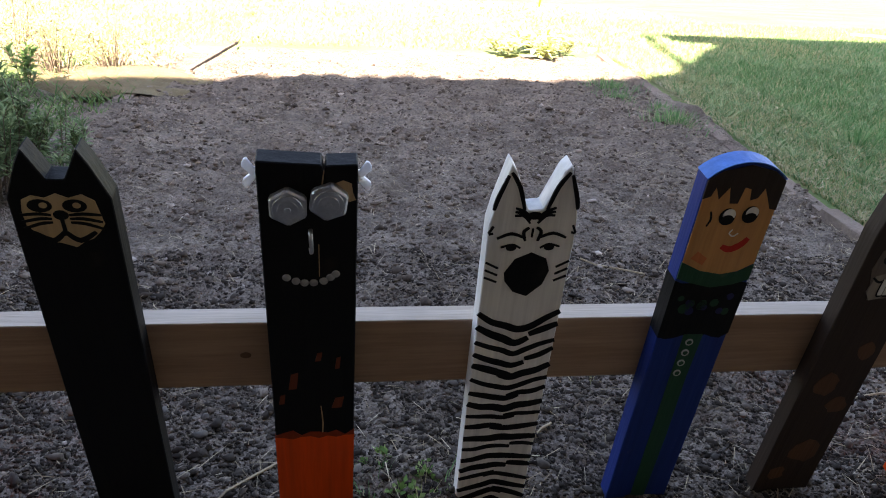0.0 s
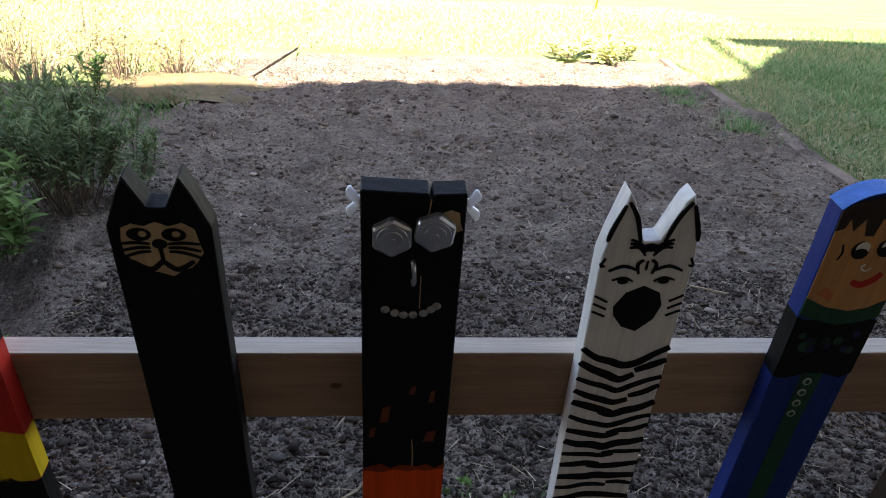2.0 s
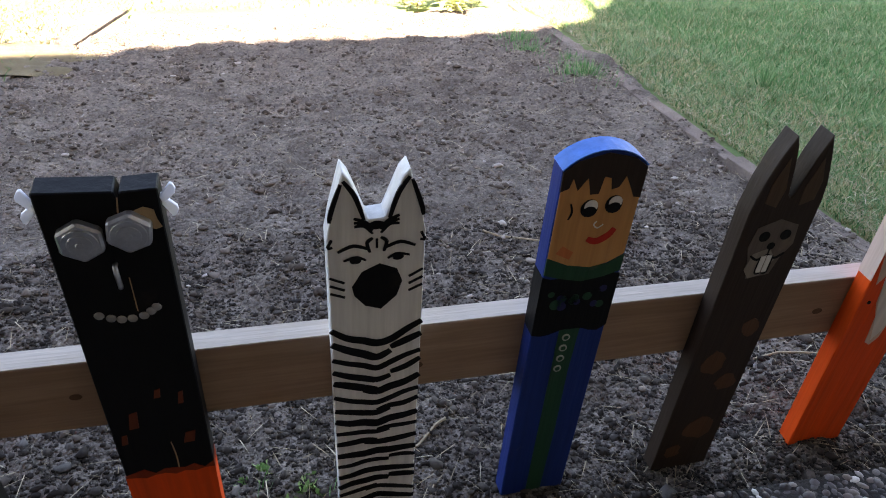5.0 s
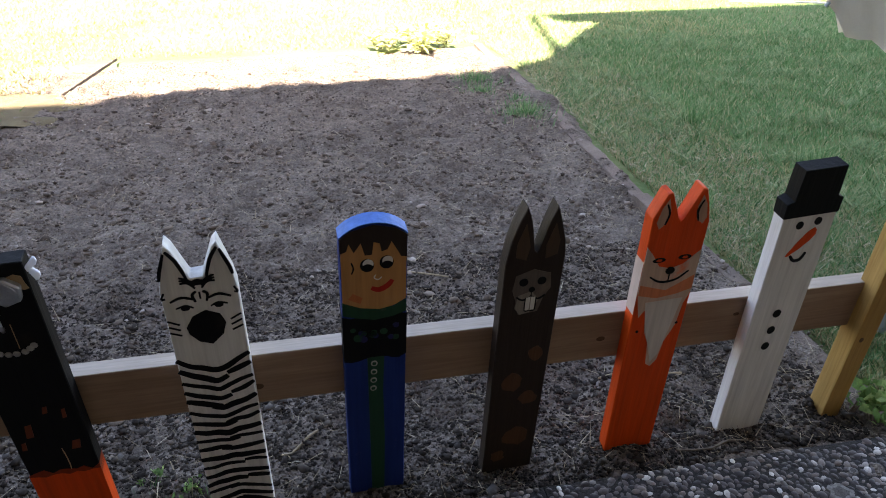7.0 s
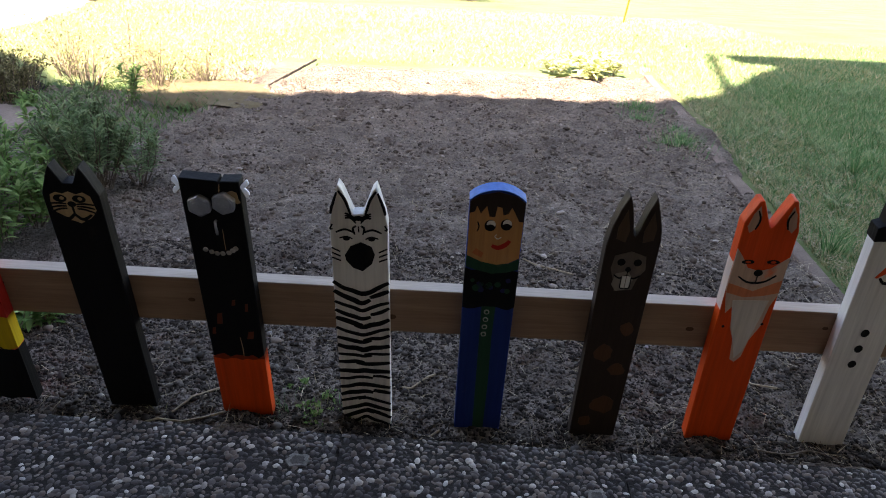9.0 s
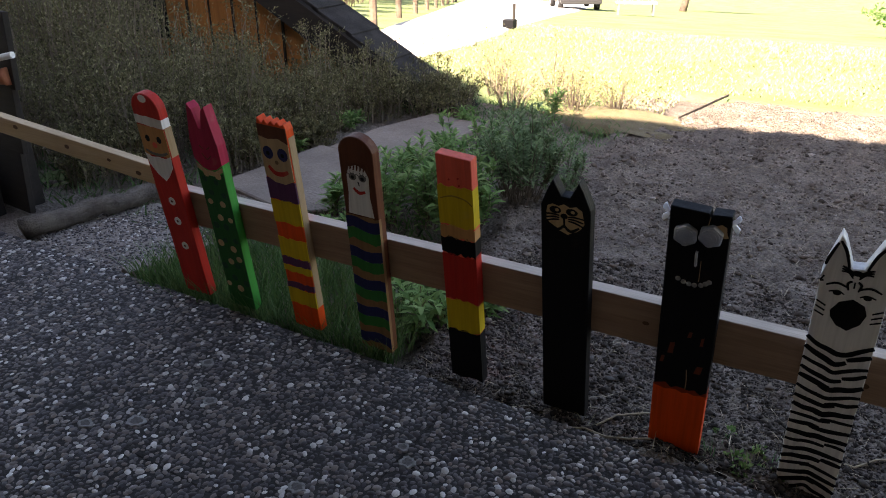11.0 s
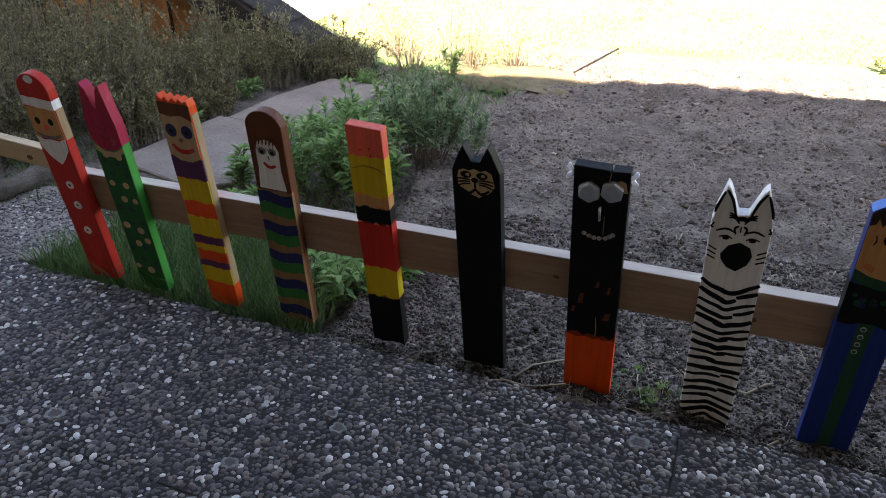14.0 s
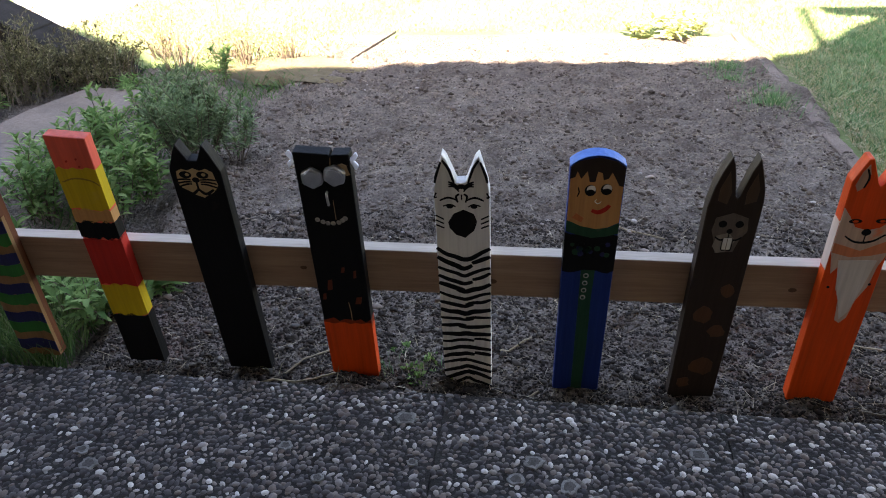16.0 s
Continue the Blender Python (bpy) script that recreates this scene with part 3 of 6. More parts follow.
def stroke(ob, pts, w, mat, lift=0.002, name="brush_stroke"):
    """A tapering brush stroke through the points."""
    P = [Vector(p) for p in pts]
    if len(P) > 2:
        Q = []
        for i in range(len(P) - 1):
            a, b, c, d = P[max(i - 1, 0)], P[i], P[i + 1], P[min(i + 2, len(P) - 1)]
            for s in range(4):
                t = s / 4
                Q.append(0.5 * (2 * b + (c - a) * t + (2 * a - 5 * b + 4 * c - d) * t * t + (3 * b - a - 3 * c + d) * t ** 3))
        P = Q + [P[-1]]
    up, low = [], []
    for i, p in enumerate(P):
        d = (P[min(i + 1, len(P) - 1)] - P[max(i - 1, 0)]).normalized()
        h = 0.5 * w * (0.45 + 0.55 * math.sin(math.pi * (0.12 + 0.76 * i / (len(P) - 1))))
        nrm = Vector((-d.y, d.x)) * h
        up.append(tuple(p + nrm))
        low.append(tuple(p - nrm))
    return mark(ob, up + low[::-1], mat, lift, name)


def band(ob, w, v0, v1, mat, lift=0.0011, tilt=0.0, wob=0.004, depth=0.034, name="painted_band"):
    """A coat of paint round the front and edges of a board between two wavering heights."""
    m = 9
    us = [-w / 2 + w * i / m for i in range(m + 1)]
    us[0], us[-1] = us[0] - 0.0007, us[-1] + 0.0007
    top = [(u, v1 + tilt * u + random.uniform(-wob, wob)) for u in us]
    low = [(u, v0 + tilt * u + random.uniform(-wob, wob)) for u in us]
    return part(name, slab(low + top[::-1], -lift, depth), mat, ob)


def arc_top(w, h, rise, n=12):
    """A board outline with a domed head."""
    r = (w * w / 4 + rise * rise) / (2 * rise)
    a = math.asin(min(1, w / 2 / r))
    head = [(r * math.sin(t), h - r + r * math.cos(t)) for t in (a - 2 * a * i / n for i in range(n + 1))]
    return [(-w / 2, 0), (w / 2, 0)] + head


def eared(w, shoulder, tip, tip_u, notch, notch_u):
    """A board outline with two pointed ears."""
    return [(-w / 2, 0), (w / 2, 0), (w / 2, shoulder), (tip_u + 0.012, tip - 0.022), (tip_u, tip), (notch_u, notch), (-notch_u, notch), (-tip_u, tip), (-tip_u - 0.012, tip - 0.022), (-w / 2, shoulder)]


# black picket with pointed ears and a bare scorched patch
b = picket("black wooden picket with pointed ears and whiskered pale patch", -0.373, 0.006, 0.018, 0.97, 1.012, eared(0.138, 0.722, 0.798, 0.035, 0.752, 0.012), BLACK, lean=10.0)
ragged = [(-0.05, 0.721), (-0.036, 0.728), (-0.02, 0.724), (-0.004, 0.731), (0.012, 0.724), (0.03, 0.73), (0.046, 0.72), (0.05, 0.698), (0.053, 0.682), (0.044, 0.668), (0.034, 0.658), (0.02, 0.652), (0.008, 0.643), (-0.01, 0.65), (-0.028, 0.654), (-0.04, 0.666), (-0.052, 0.68), (-0.053, 0.703)]
mark(b, ragged, BARE)
for s in (-1, 1):
    disc(b, 0.023 * s - 0.005, 0.712, 0.0165, BLACK, ry=0.0105)
    disc(b, 0.022 * s - 0.001, 0.713, 0.0055, BARE, 0.0024, ry=0.0045)
    for i in range(3):
        stroke(b, [(0.012 * s - 0.004, 0.685 + 0.006 * i), (0.03 * s - 0.003, 0.683 + 0.008 * i), (0.054 * s - 0.003, 0.674 + 0.0115 * i)], 0.005, BLACK)
    stroke(b, [(-0.003, 0.67), (0.018 * s - 0.003, 0.655), (0.042 * s - 0.003, 0.669)], 0.0085, BLACK)
disc(b, -0.003, 0.697, 0.0105, BLACK, ry=0.008)
stroke(b, [(-0.003, 0.693), (-0.002, 0.663)], 0.0085, BLACK)

# black and orange picket with bolts and wing nuts
b = picket("black picket with orange foot, hex bolts and wing nuts", -0.04, 0.002, 0.002, 0.985, 1.01, [(-0.071, 0), (0.071, 0), (0.071, 0.795), (0.026, 0.793), (0.023, 0.775), (0.02, 0.794), (-0.071, 0.799)], BLACK, lean=10.0)
band(b, 0.142, 0.002, 0.226, ORANGE, wob=0.005)
band(b, 0.142, 0.215, 0.24, paint("scuffed_dark_orange", (0.25, 0.03, 0.006)), 0.0009, wob=0.008)
for u, v, r, h in ((-0.034, 0.374, 0.009, 0.02), (0.042, 0.415, 0.005, 0.014), (0.042, 0.318, 0.011, 0.014), (0.01, 0.43, 0.006, 0.01), (-0.055, 0.33, 0.006, 0.012)):
    mark(b, [(u - r, v - h), (u + 0.6 * r, v - 0.9 * h), (u + r, v + h), (u - 0.4 * r, v + 0.8 * h)], paint("rubbed_orange", (0.13, 0.03, 0.01)))
for line in ([(0.023, 0.785), (0.019, 0.75), (0.02, 0.735)], [(0.014, 0.66), (0.014, 0.6)], [(0.012, 0.31), (0.015, 0.27), (0.014, 0.23)]):
    stroke(b, line, 0.0022, RAWPINE, 0.0006, "wood_crack")


def hex_bolt(parent, u, v, r, turn):
    bm = bmesh.new()
    for rad, y0, y1, seg in ((r, -0.014, 0.001, 6), (r * 0.72, -0.0165, -0.0142, 20), (r * 0.5, -0.0175, -0.0166, 20), (r * 0.16, -0.0185, -0.0176, 12)):
        ring = [(u + rad * math.cos(turn + t), v + rad * math.sin(turn + t)) for t in (2 * math.pi * j / seg for j in range(seg))]
        piece = slab(ring, y0, y1, 0.0032 if seg == 6 else 0.0006)
        me = bpy.data.meshes.new("tmp")
        piece.to_mesh(me)
        piece.free()
        bm.from_mesh(me)
        bpy.data.meshes.remove(me)
    return part("hex_bolt", bm, STEEL, parent, "zinc-plated hexagon bolt head")


def wing_nut(parent, u, v, s):
    bm = bmesh.new()
    tube(bm, [(u, 0.016, v), (u + s * 0.004, 0.016, v), (u + s * 0.009, 0.016, v)], [0.0055, 0.0055, 0.0045], 10)
    for k in (-1, 1):
        pts = [(u + s * 0.006, v + k * 0.002), (u + s * 0.0205, v + k * 0.0105), (u + s * 0.0215, v + k * 0.014), (u + s * 0.0185, v + k * 0.0185), (u + s * 0.0145, v + k * 0.0195), (u + s * 0.002, v + k * 0.008)]
        piece = slab(pts, 0.0125, 0.0175, 0.0006)
        for w in piece.verts:
            # Wings sheared back so that their faces catch the sky.
            w.co.y += 1.0 * (w.co.z - v - k * 0.012) - 0.006
        me = bpy.data.meshes.new("tmp")
        piece.to_mesh(me)
        piece.free()
        bm.from_mesh(me)
        bpy.data.meshes.remove(me)
    return part("wing_nut", bm, ZINC, parent, "zinc wing nut, near-white for the sky's reflection")


hex_bolt(b, -0.0285, 0.731, 0.0308, 1.57)
hex_bolt(b, 0.0295, 0.739, 0.0308, 1.42)
mark(b, [(0.036, 0.764), (0.05, 0.77), (0.062, 0.765), (0.064, 0.75), (0.068, 0.738), (0.06, 0.735), (0.05, 0.74)], RAWPINE, 0.0009, "bare_patch")
wing_nut(b, -0.069, 0.776, -1)
wing_nut(b, 0.069, 0.772, 1)
part("hook", tube(bmesh.new(), [(0.002, 0.001, 0.685), (0.002, -0.008, 0.686), (0.003, -0.012, 0.676), (0.004, -0.013, 0.66), (0.003, -0.009, 0.652), (0.002, -0.004, 0.657)], 0.0034), STEEL, b, "bent steel hook", True)
for u, v in ((-0.036, 0.0104), (-0.022, 0.0037), (-0.009, 0.0), (0.005, 0.0), (0.0205, 0.003), (0.031, 0.01), (0.039, 0.0165)):
    bm = bmesh.new()
    bmesh.ops.create_uvsphere(bm, u_segments=12, v_segments=6, radius=0.0069, matrix=Matrix.Translation((u, -0.0005, 0.588 + v)) @ Matrix.Diagonal((1, 0.35, 1, 1)))
    part("nail_head", bm, NAILHEAD, b, smooth=True)

# white picket with black stripes
b = picket("white picket with ears and hand-painted black stripes", 0.308, -0.008, 0.0, 0.985, 0.98, [(-0.071, 0), (0.071, 0), (0.071, 0.705), (0.066, 0.735), (0.046, 0.812), (0.036, 0.8), (0.012, 0.735), (-0.012, 0.733), (-0.036, 0.8), (-0.046, 0.815), (-0.064, 0.742), (-0.071, 0.705)], WHITE)
mark(b, [(-0.037, 0.614), (-0.022, 0.641), (0.004, 0.654), (0.03, 0.641), (0.038, 0.617), (0.03, 0.589), (0.006, 0.565), (-0.018, 0.575), (-0.034, 0.597)], BLACK)
for s in (-1, 1):
    disc(b, 0.031 * s, 0.664, 0.0085, BLACK, ry=0.006)
    stroke(b, [(0.016 * s, 0.663), (0.03 * s, 0.67), (0.048 * s, 0.665)], 0.0035, BLACK)
    stroke(b, [(0.012 * s, 0.683), (0.034 * s, 0.691), (0.056 * s, 0.682)], 0.005, BLACK)
    stroke(b, [(0.01 * s, 0.677), (0.014 * s, 0.694), (0.006 * s, 0.702)], 0.0055, BLACK)
    for i in range(3):
        stroke(b, [(0.048 * s, 0.624 - 0.014 * i), (0.069 * s, 0.636 - 0.015 * i)], 0.005, BLACK)
    stroke(b, [(0.064 * s, 0.705), (0.07 * s, 0.692)], 0.006, BLACK)
    stroke(b, [(0.063 * s, 0.692), (0.07 * s, 0.69)], 0.005, BLACK)
    stroke(b, [(0.045 * s, 0.8), (0.03 * s, 0.775), (0.018 * s, 0.735)], 0.007, BLACK)
    stroke(b, [(0.049 * s, 0.795), (0.062 * s, 0.755), (0.066 * s, 0.735)], 0.007, BLACK)
    for i in range(3):
        stroke(b, [(0.006 * s, 0.722 - 0.006 * i), (0.018 * s, 0.732 - 0.004 * i), (0.032 * s, 0.738 - 0.007 * i)], 0.0045, BLACK)
stroke(b, [(0, 0.7), (0, 0.684)], 0.005, BLACK)
disc(b, 0.0, 0.724, 0.012, BLACK, ry=0.007)
rows = 18
for i in range(rows):
    t = i / (rows - 1)
    v = 0.505 - 0.0288 * i
    sag = 0.038 - 0.075 * t ** 1.2
    wide = 0.0125 + 0.003 * math.sin(2.1 * i)
    d = [random.uniform(-0.003, 0.003) for k in range(7)]
    us = [-0.0708, -0.047, -0.022, 0.0, 0.022, 0.047, 0.0708]
    pts = [(u, v + sag * (abs(u) / 0.0708) ** 1.2 - 0.4 * sag + e) for u, e in zip(us, d)]
    if i % 5 in (1, 3):
        stroke(b, pts[:5], wide, BLACK, 0.002, "stripe")
        stroke(b, [(u, w_ + 0.008) for u, w_ in pts[4:]] if i % 2 else [(u, w_ + 0.006) for u, w_ in pts[3:]], wide * 0.85, BLACK, 0.0023, "stripe")
    elif i % 5 == 4:
        stroke(b, [(u, w_ + 0.005) for u, w_ in pts[:4]], wide, BLACK, 0.002, "stripe")
        stroke(b, pts[2:], wide, BLACK, 0.0023, "stripe")
    else:
        stroke(b, pts, wide * 1.1, BLACK, 0.002, "stripe")

# blue picket with a tan painted top
b = picket("blue picket with domed top, tan patch and green stripe", 0.627, 0.002, 0.0, 0.955, 0.985, arc_top(0.138, 0.815, 0.03), BLUE)
mark(b, [(-0.067, 0.77), (-0.067, 0.627), (-0.03, 0.609), (0.01, 0.601), (0.04, 0.607), (0.067, 0.623), (0.067, 0.77)], SKINTAN)
hair = [(-0.068, 0.75), (-0.055, 0.755), (-0.05, 0.772), (-0.04, 0.75), (-0.026, 0.772), (-0.018, 0.742), (-0.004, 0.742), (0.0, 0.772), (0.012, 0.768), (0.016, 0.748), (0.028, 0.752), (0.036, 0.77), (0.046, 0.752), (0.056, 0.732), (0.068, 0.73)]
mark(b, hair + [(0.068, 0.783), (0.045, 0.8), (0.0, 0.811), (-0.045, 0.8), (-0.068, 0.783)], paint("dark_brown_paint", (0.03, 0.018, 0.012)), 0.002)
# Thin cap over the dome that paints the sky's light on the top edge.
cap = arc_top(0.1394, 0.8162, 0.03)[2:]
part("skylit_cap", slab(cap + [(u * 0.985, v - 0.0016) for u, v in cap[::-1]], -0.0006, 0.0366), SKYLIT_BLUE, b, "blue top edge, lighter colour standing for the sky's light")
for s, u, v in ((-1, -0.014, 0.717), (1, 0.026, 0.721)):
    disc(b, u, v, 0.0145, BLACK, 0.002, 0.016)
    disc(b, u + 0.002, v + 0.0035, 0.0112, WHITE, 0.0028, 0.0115)
    disc(b, u + 0.0005, v - 0.0055, 0.0118, BLACK, 0.0033, 0.0095)
stroke(b, [(-0.006, 0.659), (0.01, 0.653), (0.028, 0.662), (0.038, 0.675)], 0.013, RED)
stroke(b, [(0.004, 0.692), (0.0, 0.685), (0.008, 0.679), (0.016, 0.685)], 0.0025, WHITE)
stroke(b, [(-0.046, 0.727), (-0.042, 0.712), (-0.046, 0.699)], 0.0035, BLACK)
mark(b, [(-0.055, 0.635), (-0.03, 0.621), (-0.025, 0.635), (-0.045, 0.649)], paint("warm_red_wash", (0.567, 0.17, 0.06)), 0.0018)
mark(b, [(-0.068, 0.627), (-0.03, 0.609), (0.01, 0.601), (0.04, 0.605), (0.068, 0.621), (0.068, 0.589), (0.04, 0.579), (0.0, 0.573), (-0.04, 0.583), (-0.068, 0.593)], DKGREEN, 0.0018)
band(b, 0.138, 0.462, 0.587, BLACK, 0.001, wob=0.006)
for i in range(16):
    disc(b, random.uniform(-0.05, 0.05), random.uniform(0.517, 0.562), random.uniform(0.006, 0.011), random.choice((NAVY, DKGREEN, BLACK)), 0.0016)
mark(b, [(-0.014, 0.0), (0.018, 0.0), (0.02, 0.2), (0.017, 0.36), (0.02, 0.466), (-0.018, 0.466), (-0.016, 0.25)], DKGREEN, 0.0013)
for i in range(4):
    disc(b, -0.003 - 0.001 * i, 0.448 - 0.0255 * i, 0.0075, PALEGREY, 0.003, name="button")
    disc(b, -0.003 - 0.001 * i, 0.448 - 0.0255 * i, 0.0048, DKGREEN, 0.0034, name="button_face")

# dark brown picket with tall ears
ears = [(-0.068, 0), (0.068, 0), (0.068, 0.705), (0.064, 0.74), (0.05, 0.79), (0.036, 0.831), (0.022, 0.79), (0.006, 0.722), (0.002, 0.716), (-0.004, 0.722), (-0.014, 0.78), (-0.022, 0.812), (-0.031, 0.834), (-0.048, 0.79), (-0.06, 0.745), (-0.068, 0.69)]
b = picket("dark brown stained picket with tall pointed ears", 0.963, 0.0, -0.006, 0.95, 0.972, ears, BROWN)
INNER = paint("ear_brown", (0.085, 0.05, 0.03))
mark(b, [(-0.03, 0.795), (-0.016, 0.735), (-0.022, 0.7), (-0.046, 0.71), (-0.046, 0.745)], INNER)
mark(b, [(0.036, 0.79), (0.05, 0.745), (0.048, 0.71), (0.022, 0.7), (0.02, 0.735)], INNER)
mark(b, [(-0.04, 0.659), (0.0, 0.674), (0.04, 0.659), (0.045, 0.619), (0.03, 0.594), (0.02, 0.554), (-0.025, 0.549), (-0.035, 0.589), (-0.045, 0.619)], paint("grey_wash", (0.13, 0.105, 0.09)))
mark(b, [(-0.03, 0.604), (0.0, 0.614), (0.02, 0.589), (0.0, 0.554), (-0.022, 0.549), (-0.035, 0.569)], paint("pale_grey_wash", (0.26, 0.23, 0.2)), 0.0016)
for s in (-1, 1):
    disc(b, 0.021 * s, 0.641, 0.0105, BLACK, 0.0022)
    stroke(b, [(0.0, 0.601), (0.018 * s, 0.591), (0.034 * s, 0.601)], 0.005, BLACK)
    mark(b, [(0.001 * s, 0.599), (0.011 * s, 0.597), (0.0105 * s, 0.562), (0.0015 * s, 0.561)], WHITE, 0.0024, "painted_tooth")
    stroke(b, [(0.0125 * s, 0.597), (0.012 * s, 0.561), (0.0, 0.56)], 0.0025, BLACK, 0.0028)
disc(b, 0.0, 0.619, 0.0075, BLACK, 0.0024)
stroke(b, [(0, 0.619), (0, 0.599)], 0.004, BLACK)
RUST = paint("reddish_brown_wash", (0.1, 0.045, 0.022))
for u, v, r in ((-0.02, 0.33, 0.03), (0.03, 0.27, 0.025), (0.01, 0.13, 0.035), (0.035, 0.42, 0.022), (-0.03, 0.06, 0.02)):
    mark(b, [(u + r * random.uniform(0.7, 1.1) * math.cos(t), v + 1.1 * r * random.uniform(0.7, 1.1) * math.sin(t)) for t in (math.pi * j / 6 for j in range(12))], RUST, 0.0009)

# orange picket with ears and a white bib
ears = [(-0.07, 0), (0.07, 0), (0.07, 0.74), (0.062, 0.775), (0.047, 0.825), (0.036, 0.828), (0.006, 0.755), (0.0, 0.75), (-0.006, 0.757), (-0.034, 0.826), (-0.045, 0.824), (-0.07, 0.765)]
b = picket("bright orange picket with ears and white bib", 1.302, -0.026, -0.012, 0.96, 0.992, ears, ORANGE)
for s in (-1, 1):
    mark(b, [(0.04 * s, 0.812), (0.052 * s, 0.79), (0.06 * s, 0.755), (0.052 * s, 0.738), (0.036 * s, 0.752), (0.032 * s, 0.785)], PALEPINK)
    stroke(b, [(0.043 * s, 0.8), (0.034 * s, 0.775), (0.04 * s, 0.748)], 0.005, BLACK)
    disc(b, 0.032 * s - 0.002, 0.653, 0.016, BLACK, 0.0024, 0.006)
    disc(b, 0.032 * s - 0.002, 0.6535, 0.007, ORANGE, 0.003, 0.0035)
bib = [(-0.069, 0.693), (-0.05, 0.668), (-0.03, 0.635), (0.0, 0.625), (0.03, 0.633), (0.052, 0.653), (0.069, 0.668), (0.069, 0.553), (0.056, 0.513), (0.05, 0.45), (0.03, 0.4), (0.022, 0.34), (0.008, 0.32), (-0.006, 0.33), (-0.014, 0.4), (-0.03, 0.44), (-0.04, 0.513), (-0.055, 0.49), (-0.069, 0.563)]
mark(b, bib, paint("thin_white_paint", (0.62, 0.43, 0.34), wear=(0.8, 0.14, 0.03), amount=0.75))
mark(b, [(-0.068, 0.588), (0.0, 0.563), (0.068, 0.598), (0.068, 0.558), (0.03, 0.548), (-0.02, 0.543), (-0.068, 0.558)], paint("orange_wash", (0.7, 0.22, 0.1)), 0.0016)
mark(b, [(-0.045, 0.533), (0.05, 0.533), (0.035, 0.44), (0.02, 0.36), (0.004, 0.335), (-0.008, 0.38), (-0.03, 0.45)], paint("white_bib_paint", (0.673, 0.613, 0.573)), 0.002)
disc(b, 0.0, 0.62, 0.0115, BLACK, 0.0026, 0.0095)
stroke(b, [(0, 0.613), (0, 0.591)], 0.004, BLACK, 0.0026)
stroke(b, [(-0.048, 0.609), (-0.025, 0.593), (0.0, 0.589), (0.025, 0.595), (0.048, 0.613)], 0.0055, BLACK, 0.0026)
for u, v in ((-0.05, 0.445), (0.052, 0.455)):
    disc(b, u, v, 0.0038, BLACK, name="screw_hole")
part("painted_edge", slab([(-0.0708, 0.5), (-0.0696, 0.5), (-0.0696, 0.655), (-0.0708, 0.64)], 0.001, 0.0355), paint("thin_white_edge", (0.66, 0.5, 0.42), wear=(0.8, 0.14, 0.03), amount=0.8), b, "white brushed edge beside the bib")

# white picket with a black hat-shaped top
b = picket("white picket with black stepped top and three dots", 1.633, -0.042, -0.008, 0.95, 0.998, [(-0.07, 0), (0.07, 0), (0.07, 0.722), (0.071, 0.76), (0.056, 0.765), (0.054, 0.842), (-0.05, 0.842), (-0.054, 0.765), (-0.071, 0.76), (-0.07, 0.722)], WHITE)
part("black_top", slab([(-0.0722, 0.722), (0.0722, 0.722), (0.0732, 0.7605), (0.0575, 0.767), (0.0555, 0.8435), (-0.0515, 0.8435), (-0.0555, 0.767), (-0.0732, 0.7605)], -0.0015, 0.0375, 0.0008), BLACK, b)
disc(b, -0.021, 0.699, 0.0095, BLACK, ry=0.0105)
disc(b, 0.026, 0.704, 0.0095, BLACK, ry=0.0105)
mark(b, [(0.03, 0.681), (0.024, 0.687), (0.01, 0.679), (-0.012, 0.651), (-0.034, 0.614), (-0.028, 0.613), (0.0, 0.633), (0.022, 0.654), (0.031, 0.668)], ORANGE)
stroke(b, [(-0.02, 0.614), (-0.008, 0.599), (0.01, 0.599), (0.02, 0.618)], 0.0085, BLACK)
for i in range(3):
    disc(b, 0.0 - 0.001 * i, 0.434 - 0.0545 * i, 0.0112, BLACK, ry=0.0125, name="painted_dot")

# five-colour picket
b = picket("picket painted in coral, yellow, black and red bands", -0.697, 0.004, 0.045, 1.05, 0.988, [(-0.052, 0), (0.052, 0), (0.052, 0.792), (0.0, 0.796), (-0.052, 0.8)], CORAL)
for v0, v1, mat in ((0.001, 0.195, BLACK), (0.478, 0.535, BLACK), (0.575, 0.705, YELLOW), (0.535, 0.575, SKINTAN), (0.31, 0.478, RED), (0.195, 0.31, YELLOW)):
    band(b, 0.104, v0, v1, mat, wob=0.006)
stroke(b, [(-0.045, 0.662), (-0.01, 0.674), (0.03, 0.668), (0.05, 0.652)], 0.005, paint("olive_wash", (0.3, 0.2, 0.02)))
for u, v in ((-0.015, 0.725), (0.012, 0.732), (0.014, 0.71)):
    disc(b, u, v, 0.003, RED, 0.002)

